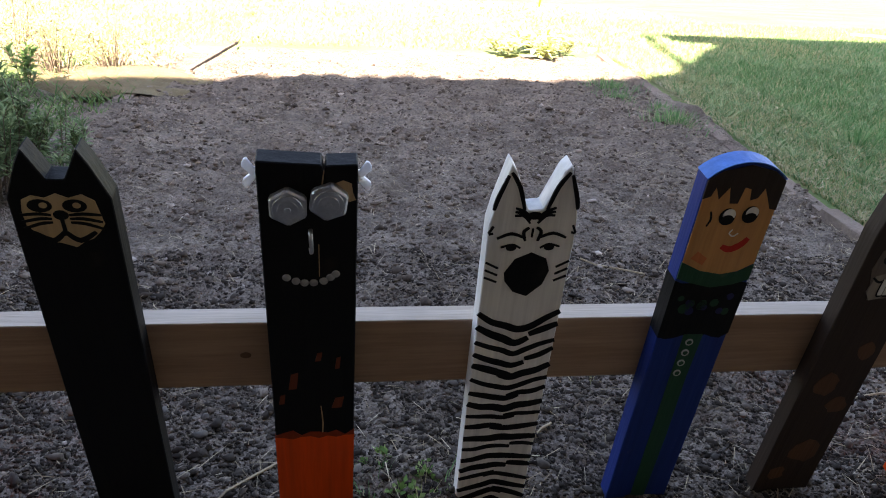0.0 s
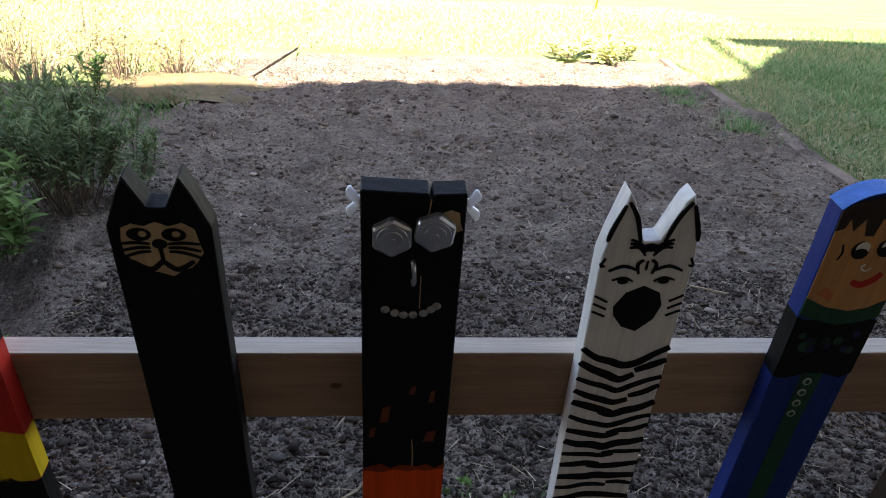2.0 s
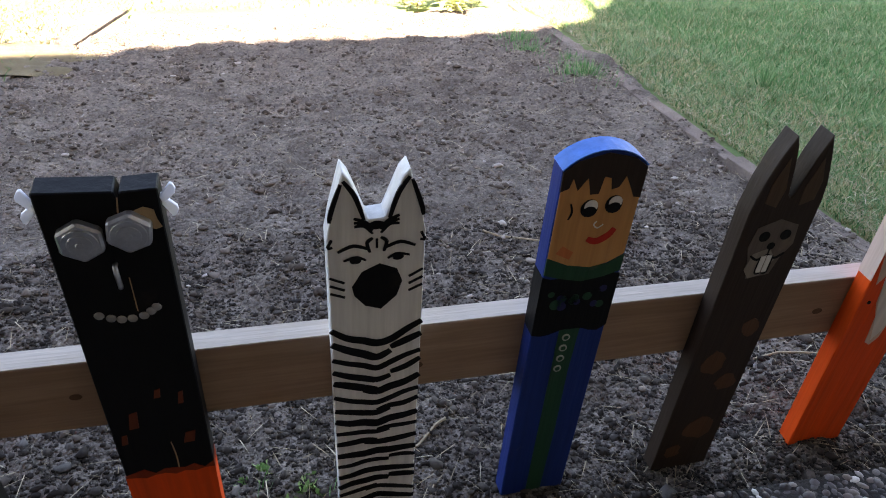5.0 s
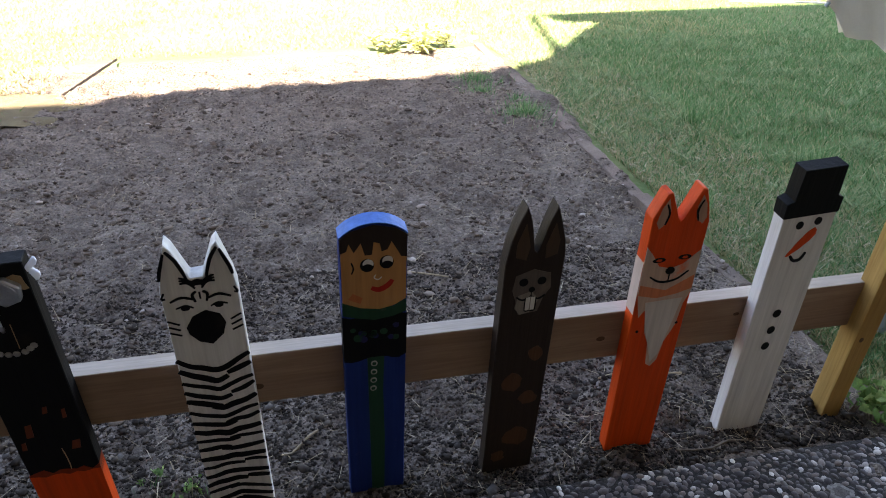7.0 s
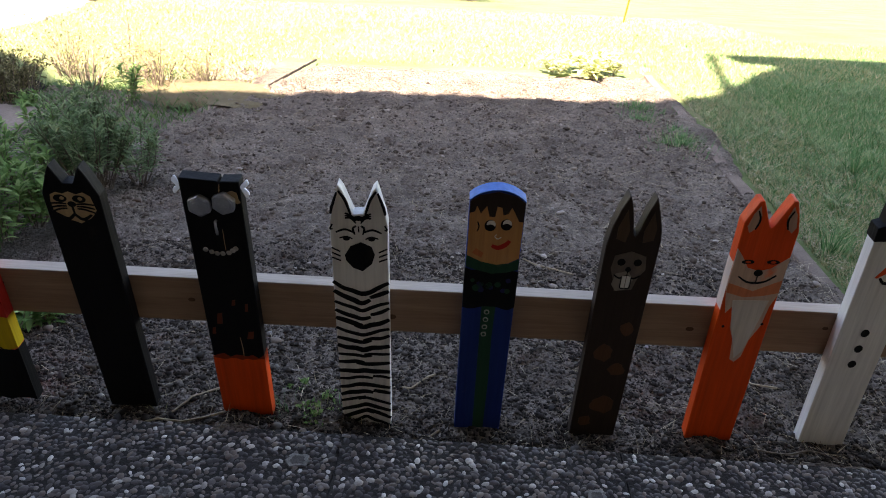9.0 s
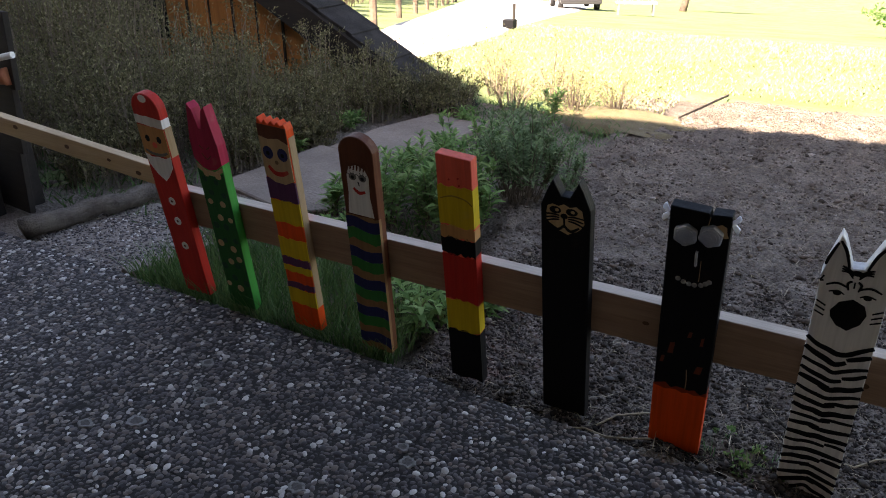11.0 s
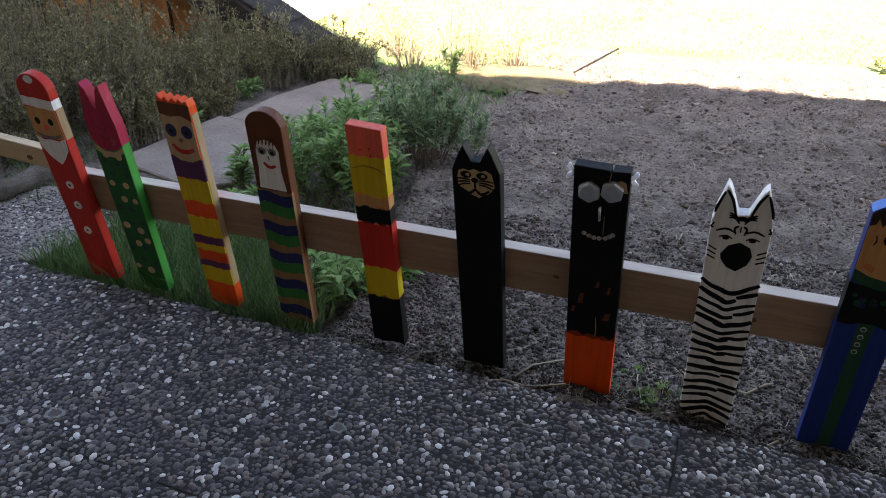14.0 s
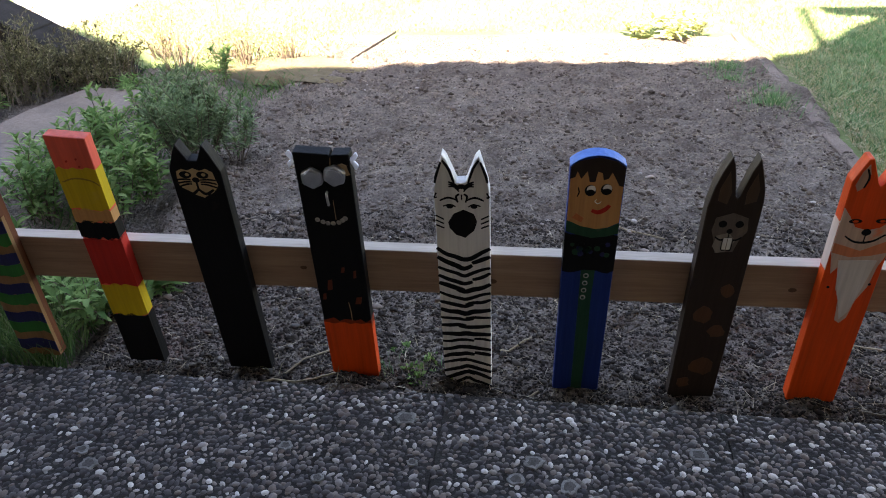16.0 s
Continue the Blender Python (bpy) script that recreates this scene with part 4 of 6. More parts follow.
# domed chestnut picket with a white patch and wavy stripes
b = picket("domed chestnut picket with white patch and wavy stripes", -1.045, 0.03, 0.05, 1.03, 1.005, arc_top(0.118, 0.79, 0.045), HAIRBROWN)
mark(b, [(-0.038, 0.66), (-0.028, 0.69), (0.0, 0.7), (0.026, 0.69), (0.038, 0.665), (0.036, 0.6), (0.044, 0.53), (-0.046, 0.53), (-0.038, 0.6)], WHITE)
for i in range(7):
    u = -0.034 + 0.0115 * i
    stroke(b, [(u, 0.706), (u + 0.002, 0.694), (u - 0.001, 0.682)], 0.005, HAIRBROWN)
for s in (-1, 1):
    disc(b, 0.017 * s, 0.66, 0.013, GREY, 0.002, 0.012)
    disc(b, 0.017 * s, 0.658, 0.006, BLACK, 0.0026)
    for k in range(4):
        stroke(b, [(0.017 * s + 0.012 * math.cos(0.6 + 0.7 * k), 0.66 + 0.012 * math.sin(0.6 + 0.7 * k)), (0.017 * s + 0.019 * math.cos(0.6 + 0.7 * k), 0.66 + 0.019 * math.sin(0.6 + 0.7 * k))], 0.0025, BLACK)
stroke(b, [(0.0, 0.645), (0.004, 0.632)], 0.005, BLACK)
stroke(b, [(-0.018, 0.622), (0.0, 0.608), (0.022, 0.615)], 0.011, RED)
band(b, 0.118, 0.002, 0.525, paint("ochre_brown_paint", (0.26, 0.14, 0.06)), 0.0008, depth=0.012)
for i in range(5):
    v = 0.5 - 0.112 * i
    for dv, mat in ((0.0, NAVY), (-0.04, GREEN)):
        top = [(-0.0593 + 0.0198 * j, v + dv + 0.016 + 0.006 * math.sin(1.1 * j + i)) for j in range(7)]
        low = [(u, w_ - 0.041 + 0.004 * math.sin(2 * u * 60 + i)) for u, w_ in top]
        if low[0][1] > 0.005:
            part("wavy_stripe", slab(low + top[::-1], -0.0016 - 0.0003 * (dv < 0), 0.002), mat, b)

# picket with a jagged orange head and stripes
jag = [(-0.056, 0), (0.056, 0), (0.056, 0.765), (0.05, 0.785), (0.036, 0.778), (0.026, 0.79), (0.014, 0.778), (0.002, 0.79), (-0.012, 0.776), (-0.024, 0.792), (-0.036, 0.778), (-0.05, 0.796), (-0.056, 0.77)]
b = picket("picket with jagged orange top and orange, yellow, purple stripes", -1.343, 0.02, 0.05, 1.03, 1.015, jag, ORANGE)
mark(b, [(-0.055, 0.775), (0.055, 0.772), (0.055, 0.72), (0.02, 0.735), (-0.02, 0.728), (-0.055, 0.735)], HAIRBROWN)
mark(b, [(-0.055, 0.735), (-0.02, 0.728), (0.02, 0.735), (0.055, 0.72), (0.055, 0.595), (0.02, 0.578), (-0.02, 0.58), (-0.055, 0.6)], SAND, 0.0014)
for s in (-1, 1):
    disc(b, 0.028 * s, 0.682, 0.0195, NAVY, 0.0022, 0.022)
    disc(b, 0.028 * s, 0.68, 0.007, BLACK, 0.0028)
disc(b, 0.0, 0.652, 0.007, paint("nose_brown", (0.2, 0.12, 0.06)), 0.0022)
stroke(b, [(-0.036, 0.635), (-0.015, 0.614), (0.015, 0.614), (0.038, 0.625)], 0.016, RED)
for v0, v1, mat in ((0.515, 0.59, PURPLE), (0.43, 0.515, YELLOW), (0.295, 0.37, YELLOW), (0.262, 0.295, PURPLE), (0.235, 0.262, YELLOW), (0.165, 0.19, PURPLE), (0.1, 0.165, YELLOW)):
    band(b, 0.112, v0, v1, mat, wob=0.004, depth=0.004)
part("raw_edge", slab([(0.0563, 0.1), (0.0575, 0.1), (0.0575, 0.74), (0.0563, 0.74)], 0.005, 0.034), RAWPINE, b, "unpainted wooden edge")

# crimson and green picket with ears
ears = [(-0.0575, 0), (0.0575, 0), (0.0575, 0.68), (0.05, 0.72), (0.036, 0.815), (0.022, 0.8), (0.004, 0.735), (-0.006, 0.735), (-0.02, 0.8), (-0.034, 0.818), (-0.05, 0.73), (-0.0575, 0.69)]
b = picket("crimson and green picket with long ears and spots", -1.65, 0.018, 0.055, 1.04, 0.99, ears, BRIGHTGREEN)
part("crimson_head", slab([(0.0582, 0.61), (0.0582, 0.681), (0.0507, 0.721), (0.0367, 0.817), (0.0213, 0.802), (0.0035, 0.7365), (-0.0055, 0.7365), (-0.0193, 0.802), (-0.0347, 0.8195), (-0.0507, 0.731), (-0.0582, 0.691), (-0.0582, 0.62), (-0.03, 0.59), (0.0, 0.582), (0.03, 0.59)], -0.0012, 0.0368), CRIMSON, b)
mark(b, [(-0.056, 0.605), (-0.02, 0.58), (0.02, 0.58), (0.056, 0.602), (0.056, 0.585), (0.02, 0.562), (-0.02, 0.562), (-0.056, 0.585)], SAND, 0.0009)
mark(b, [(-0.0565, 0.58), (-0.02, 0.56), (0.02, 0.56), (0.0565, 0.58), (0.0565, 0.002), (-0.0565, 0.002)], paint("deep_green_paint", (0.01, 0.1, 0.02)), 0.0007)
for i in range(24):
    u, v = -0.036 + 0.024 * (i % 4) + random.uniform(-0.008, 0.008), 0.535 - 0.088 * (i // 4) + 0.035 * (i % 2) + random.uniform(-0.012, 0.012)
    disc(b, u, v, random.uniform(0.01, 0.015), (DKGREEN, SAND)[(i + i // 4) % 2], 0.0014 + 0.0001 * (i % 5))
stroke(b, [(-0.018, 0.645), (0.0, 0.625), (0.02, 0.64)], 0.004, HAIRBROWN)
for s in (-1, 1):
    stroke(b, [(0.022 * s, 0.672), (0.008 * s, 0.662)], 0.005, HAIRBROWN)

# red picket with a domed head, white band and buttons
b = picket("red domed picket with white band, bib and buttons", -1.885, 0.008, 0.058, 1.04, 0.982, arc_top(0.122, 0.835, 0.055), RED)
band(b, 0.122, 0.715, 0.748, WHITE, tilt=-0.08, wob=0.002)
disc(b, 0.0, 0.815, 0.018, WHITE, 0.0016, 0.014)
mark(b, [(-0.06, 0.715), (0.06, 0.708), (0.06, 0.6), (-0.06, 0.6)], SKINTAN, 0.001)
part("raw_edge", slab([(0.0613, 0.6), (0.0625, 0.6), (0.0625, 0.71), (0.0613, 0.71)], 0.004, 0.034), RAWPINE, b, "unpainted wooden edge")
for s in (-1, 1):
    disc(b, 0.027 * s, 0.665, 0.0105, BLACK, 0.0018, 0.013)
disc(b, 0.0, 0.642, 0.011, CORAL, 0.002)
stroke(b, [(-0.05, 0.618), (-0.02, 0.606), (0.02, 0.606), (0.05, 0.618)], 0.012, GREY)
mark(b, [(-0.06, 0.605), (-0.03, 0.592), (0.0, 0.596), (0.03, 0.592), (0.06, 0.605), (0.055, 0.56), (0.03, 0.525), (0.006, 0.5), (-0.025, 0.525), (-0.05, 0.56)], WHITE, 0.0022)
for v in (0.415, 0.33, 0.22):
    disc(b, 0.002, v, 0.0155, WHITE, 0.0018, 0.0165, name="painted_button")
    disc(b, 0.002, v, 0.005, HAIRBROWN, 0.0026)

# golden end post
post = thing("fence_post", on_fence(1.932, -0.07, -0.036), "golden stained timber post with knots", "fence post")
part("post", box(bmesh.new(), -0.03, 0.03, -0.004, 0.055, -0.02, 0.945, 0.004), POSTWOOD, post)
KNOT = paint("knot", (0.12, 0.06, 0.02))
disc(post, 0.005, 0.62, 0.009, KNOT, 0.0052, 0.014, name="knot")
disc(post, -0.01, 0.36, 0.006, KNOT, 0.0052, 0.008, name="knot")


# ---- edging of the bed, slabs, log ----
def edging(name, pts, width, top, mat, label, piece=0.5, gap=0.012):
    """A row of edging stones along a line."""
    ob = thing(name, pose(0, 0, 0), label, "bed edging", kind="structure")
    for (x0, y0), (x1, y1) in zip(pts, pts[1:]):
        d = math.hypot(x1 - x0, y1 - y0)
        n = max(1, round(d / piece))
        a = math.atan2(y1 - y0, x1 - x0)
        for i in range(n):
            f = (i + 0.5) / n
            bm = box(bmesh.new(), -d / n / 2 + gap / 2, d / n / 2 - gap / 2, -width / 2, width / 2, -0.1, top, 0.008)
            bmesh.ops.subdivide_edges(bm, edges=[e for e in bm.edges if e.calc_length() > 0.2], cuts=3)
            for v in bm.verts:
                v.co += Vector((random.uniform(-1, 1), random.uniform(-1, 1), random.uniform(-1, 1))) * 0.003
            x, y = x0 + f * (x1 - x0) + random.uniform(-0.008, 0.008), y0 + f * (y1 - y0)
            o = part("edging_stone", bm, mat, ob)
            o.matrix_local = pose(x, y, gz(x, y) + random.uniform(-0.008, 0.004), random.uniform(-2, 2), random.uniform(-1, 1), math.degrees(a) + random.uniform(-1, 1))
    return ob


edging("bed_edging", [(2.07, 0.95), (2.1, 1.68)], 0.075, 0.004, KERBSTONE, "worn pinkish-grey stone strip between soil and lawn", 0.75)
edging("bed_edging", [(2.13, 1.72), (2.14, 2.6), (2.18, 3.4), (2.27, 4.2), (2.31, 5.1), (2.34, 6.2)], 0.075, -0.001, KERBSTONE, "worn pinkish-grey stone strip half sunk in soil", 0.85)
edging("bed_edging", [(-1.42, 3.0), (-1.34, 3.45), (-1.31, 4.05), (-1.2, 4.62), (-0.98, 5.05)], 0.09, -0.018, KERBSTONE, "curved sunken stone strip edging the soil bed", 0.4)
plank = thing("edging_plank", pose(-0.98, 5.26, gz(-0.98, 5.26) - 0.04, 0, 0, math.degrees(math.atan2(1.03, 0.23))), "weathered brown plank on edge beside the bed", "plank")
part("board", box(bmesh.new(), 0, 1.06, -0.008, 0.008, 0, 0.024, 0.003), LOGBARK, plank)


def mound(name, x, y, rx, ry, h, mat, label, category, seed, kind="structure"):
    u, v = np.meshgrid(np.linspace(-1, 1, 34), np.linspace(-1, 1, 34))
    r = np.sqrt(u * u + v * v)
    bump = lattice(u.shape, 8, seed)
    z = ground_z(x + rx * u, y + ry * v) - 0.04 + (h + 0.04) * np.clip(1 - (r * (1 + 0.35 * bump)) ** 2, 0, 1) ** 0.6 + 0.02 * lattice(u.shape, 20, seed + 1) * (r < 0.9)
    idx = np.arange(u.size).reshape(u.shape)
    q = np.stack([idx[:-1, :-1], idx[:-1, 1:], idx[1:, 1:], idx[1:, :-1]], -1).reshape(-1, 4)
    return tagged(raw_mesh(name, np.stack([(x + rx * u).ravel(), (y + ry * v).ravel(), z.ravel()], 1), q, mat, smooth=True), label, category, kind=kind)


mound("moss_patch", -1.38, 4.95, 0.62, 0.42, 0.035, MOSS, "low brown mossy hump at the corner of the bed", "moss", 31)


def flag(pts, top, mat, label, name="stepping_slab"):
    ob = thing(name, pose(0, 0, 0), label, "slab")
    x, y = pts[0]
    part("stone", plate(pts, gz(x, y) - 0.06, gz(x, y) + top, 0.008), mat, ob)
    return ob


flag([(-2.9, 2.15), (-2.25, 1.96), (-2.08, 2.08), (-2.2, 2.93), (-2.82, 3.0), (-2.86, 2.6)], 0.01, SANDSTONE, "large pale sandy stepping slab in the planting")
flag([(-2.8, 3.05), (-2.2, 2.97), (-2.14, 3.5), (-2.08, 4.05), (-2.6, 4.12), (-2.76, 3.6)], 0.014, SANDSTONE, "pale sandy slab leading to the shed")
old = flag([(-3.0, 1.02), (-2.42, 1.0), (-2.3, 1.4), (-2.55, 1.68), (-3.15, 1.72), (-3.25, 1.5)], 0.0, CONCRETE, "worn washed-pebble slab beside the fence end")
rng = np.random.default_rng(41)
n = 2600
qx, qy = rng.uniform(-3.2, -2.35, n), rng.uniform(1.03, 1.66, n)
ok = (qx > -3.02 - 0.3 * (qy - 1.02)) & (qx < -2.4 + 0.3 * (qy - 1.02))
sz = 0.004 + 0.005 * rng.random(ok.sum())
tagged(lumps_on("pebbles", qx[ok], qy[ok], 0.001 + 0 * sz, sz, PEBBLE, 42, 0.5, old), "worn grey pebbles", kind="stuff")
edging("bed_edging", [(-2.36, 1.02), (-2.24, 1.42)], 0.07, 0.035, CONCRETE, "pale concrete kerb piece beside the old slab", 0.45)

log = thing("log", pose(0, 0, 0), "weathered grey fallen log behind the pavement", "log")
bm = bmesh.new()
path = [(-3.1 + 0.014 * i + 0.01 * math.sin(1.1 * i), 1.06 + 0.062 * i, 0.05 + 0.008 * math.sin(1.3 * i)) for i in range(14)]
tube(bm, path, [0.05 + 0.006 * math.sin(2.9 * i) for i in range(14)], 14)
for v in bm.verts:
    v.co += 0.012 * noise.noise_vector(v.co * 16)
part("trunk", bm, LOGBARK, log, smooth=True)


# ---- planting bed under the shrubs ----
X, Y = np.meshgrid(np.arange(-8.0, -1.4, 0.06), np.arange(1.0, 4.95, 0.06))
Z = ground_z(X, Y) - 0.015 + 0.03 * lattice(X.shape, 30, 91) + 0.02 * lattice(X.shape, 90, 92)
Z = Z - 0.06 * np.clip((X + 1.75) / 0.3, 0, 1) - 0.05 * ((X > -2.9) & (Y < 1.2))
idx = np.arange(X.size).reshape(X.shape)
quads = np.stack([idx[:-1, :-1], idx[:-1, 1:], idx[1:, 1:], idx[1:, :-1]], -1).reshape(-1, 4)
tagged(raw_mesh("planting_bed", np.stack([X.ravel(), Y.ravel(), Z.ravel()], 1), quads, SOIL, smooth=True), "dark earth under shrubs and perennials", "soil bed", kind="structure")


# ---- shrubs, perennials, tufts ----
def leaves(name, p, size, mat, seed, parent=None, slim=0.45, up=0.3):
    """Loose diamond leaves at the points p."""
    rng = np.random.default_rng(seed)
    n = len(p)
    d = rng.normal(size=(n, 3))
    d[:, 2] = abs(d[:, 2]) * 0.6 + up
    d /= np.linalg.norm(d, axis=1)[:, None]
    s = np.cross(d, rng.normal(size=(n, 3)))
    s /= np.linalg.norm(s, axis=1)[:, None]
    nrm = np.cross(d, s)
    L = size * rng.uniform(0.6, 1.35, n)
    L = L[:, None]
    v = np.stack([p, p + 0.5 * L * d + 0.5 * slim * L * s + 0.08 * L * nrm, p + L * d - 0.05 * L * nrm, p + 0.5 * L * d - 0.5 * slim * L * s + 0.08 * L * nrm], 1).reshape(-1, 3)
    tri = np.array([[0, 1, 2], [0, 2, 3]])
    f = (tri[None] + (np.arange(n) * 4)[:, None, None]).reshape(-1, 3)
    return raw_mesh(name, v, f, mat, parent)


def shrub(x, y, r, h, stems, leaf_n, size, mat, label, seed, droop=0.3, slim=0.45, stem_r=0.004, lean=0.75, name="shrub", bare=0.25, z=None, spread=0.1, up=0.3, spray=False, foot=0.25):
    """Thin stems that rise and arch out from one foot, with leaves along their outer length."""
    rnd = random.Random(seed)
    ob = thing(name, pose(x, y, (gz(x, y) if z is None else z) - 0.01), label, name.replace("_", " "))
    bm, pts = bmesh.new(), []
    for i in range(stems):
        a, q = rnd.uniform(0, 6.283), math.sqrt(rnd.random())
        fx, fy = foot * r * q * math.cos(a), foot * r * q * math.sin(a)
        tx, ty, tz = r * q * math.cos(a + rnd.uniform(-0.4, 0.4)) * lean * 1.33, r * q * math.sin(a + rnd.uniform(-0.4, 0.4)) * lean * 1.33, h * rnd.uniform(0.6, 1.05) * (1 - droop * q * q)
        if spray and i % 6 == 0:
            tx, ty, tz = 1.2 * tx, 1.2 * ty, 1.65 * tz
        line = []
        for k in range(6):
            t = k / 5
            line.append(Vector((fx + (tx - fx) * t ** 1.3, fy + (ty - fy) * t ** 1.3, tz * math.sin(t * 1.571) ** 0.85)) + 0.03 * h * noise.noise_vector(Vector((i * 3.1, t * 3, seed))))
        tube(bm, line, [stem_r * (1 - 0.75 * k / 5) for k in range(6)], 3)
        for j in range(leaf_n):
            t = bare + (1 - bare) * rnd.random() ** 0.8
            k = min(4, int(t * 5))
            p = line[k].lerp(line[k + 1], t * 5 - k)
            s = spread * r
            pts.append(p + Vector((rnd.gauss(0, s), rnd.gauss(0, s), rnd.gauss(0, s * 0.6))))
    part("twigwork", bm, TWIG, ob)["kind"] = "stuff"
    o = leaves("foliage", np.array([p[:] for p in pts]), size, mat, seed, ob, slim, up)
    o["kind"] = "stuff"
    return ob


GROUPS = "grey-green twiggy shrub, dense at the foot"
for i, (x, y, r, h) in enumerate(((-4.35, 2.1, 0.5, 0.72), (-4.65, 2.65, 0.55, 0.95), (-5.1, 3.15, 0.6, 1.15), (-5.8, 3.5, 0.6, 1.2), (-5.5, 2.7, 0.6, 1.1), (-3.75, 2.35, 0.5, 0.62), (-3.5, 2.85, 0.42, 0.46), (-3.95, 3.05, 0.5, 0.6), (-3.35, 3.45, 0.42, 0.42), (-4.45, 3.75, 0.5, 0.55), (-3.15, 4.0, 0.38, 0.38), (-3.6, 4.15, 0.45, 0.4), (-2.7, 4.4, 0.36, 0.28), (-3.5, 1.95, 0.35, 0.34), (-3.08, 2.5, 0.24, 0.3), (-3.85, 1.2, 0.2, 0.2), (-4.25, 1.22, 0.22, 0.22), (-4.7, 1.25, 0.24, 0.22), (-3.0, 3.1, 0.22, 0.22), (-6.3, 4.2, 0.7, 1.5), (-7.2, 3.6, 0.8, 1.7), (-6.4, 2.6, 0.7, 1.3), (-8.2, 4.3, 0.9, 2.0))):
    tagged(shrub(x, y, r, h, 140, 62, 0.024, SHRUB, GROUPS + (" with bare upright tips" if h > 0.7 else ", spreading low"), 60 + i, 0.15, 0.34, 0.004, bare=0.02, spread=0.045, up=0.5, spray=True, foot=0.8), group="shrubs by the shed")
# Sunlit copy of the shrub leaf colours, for plants beyond the house's shade.
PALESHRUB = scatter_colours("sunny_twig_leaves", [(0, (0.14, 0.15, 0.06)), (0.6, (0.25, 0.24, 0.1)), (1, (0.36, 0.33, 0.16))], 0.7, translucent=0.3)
for i, (x, y, r, h) in enumerate(((-2.25, 4.85, 0.45, 0.42), (-1.75, 5.0, 0.4, 0.34), (-2.6, 5.3, 0.4, 0.4), (-1.45, 5.15, 0.35, 0.3), (-2.05, 5.3, 0.4, 0.42))):
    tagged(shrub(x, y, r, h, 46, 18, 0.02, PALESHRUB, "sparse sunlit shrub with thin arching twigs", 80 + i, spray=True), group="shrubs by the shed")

def lance(name, p, d, length, width, mat, parent):
    """Lance-shaped leaves from points p along directions d: folded at the rib and bent over towards the tip."""
    n = len(p)
    d = d / np.linalg.norm(d, axis=1)[:, None]
    s = np.cross(d, np.array([0, 0, 1.0]) + 1e-3)
    s /= np.linalg.norm(s, axis=1)[:, None]
    up = np.cross(s, d)
    L, W = length[:, None], width[:, None]
    mid, far = p + 0.42 * L * d + 0.05 * L * up, p + 0.75 * L * d - 0.02 * L * up
    v = np.stack([p, mid - 0.5 * W * s + 0.2 * W * up, mid, mid + 0.5 * W * s + 0.2 * W * up, far - 0.33 * W * s, far + 0.33 * W * s, p + L * d - 0.16 * L * up], 1)
    tri = np.array([[0, 2, 1], [0, 3, 2], [1, 2, 4], [2, 3, 5], [2, 5, 4], [4, 5, 6]])
    return raw_mesh(name, v.reshape(-1, 3), (tri[None] + (np.arange(n) * 7)[:, None, None]).reshape(-1, 3), mat, parent)


def leafy_plant(x, y, r, h, stems, whorls, size, slim, mat, label, seed, bare=0.15, lean=1.0):
    """Upright stems from one foot, each with leaves set round it in turns up to a tuft at the tip."""
    rg = np.random.default_rng(seed)
    ob = thing("perennial", pose(x, y, gz(x, y) - 0.01), label, "perennial")
    bm, P, D, S = bmesh.new(), [], [], []
    for i in range(stems):
        a, q = rg.uniform(0, 6.283), math.sqrt(rg.random())
        foot = np.array([0.3 * r * q * math.cos(a), 0.3 * r * q * math.sin(a), 0])
        tip = np.array([lean * r * q * math.cos(a), lean * r * q * math.sin(a), h * rg.uniform(0.62, 1.0) * (1 - 0.3 * q * q)])
        bow = np.array([rg.normal(0, 0.02), rg.normal(0, 0.02), 0.04 * h])
        at = lambda t: foot + (tip - foot) * t + bow * math.sin(3.14 * t)
        tube(bm, [tuple(at(k / 4)) for k in range(5)], [0.0032 * (1 - 0.14 * k) for k in range(5)], 4)
        turn = rg.uniform(0, 6.283)
        for k in range(whorls):
            t = bare + (1 - bare) * (k + 0.4 * rg.random()) / whorls
            for m in range(3 if t < 0.85 else 5):
                b_ = turn + 1.9 * k + 6.283 * m / (3 if t < 0.85 else 5) + rg.normal(0, 0.25)
                rise = 0.35 + 0.9 * max(0.0, t - 0.6) / 0.4 + rg.normal(0, 0.22)
                P.append(at(min(1.0, t)))
                D.append((math.cos(b_), math.sin(b_), rise))
                S.append(size * rg.uniform(0.65, 1.15) * (1.0 if 0.25 < t < 0.85 else 0.75))
    part("twigwork", bm, TWIG, ob)["kind"] = "stuff"
    S = np.array(S)
    lance("foliage", np.array(P), np.array(D), S, slim * S, mat, ob)["kind"] = "stuff"
    return ob


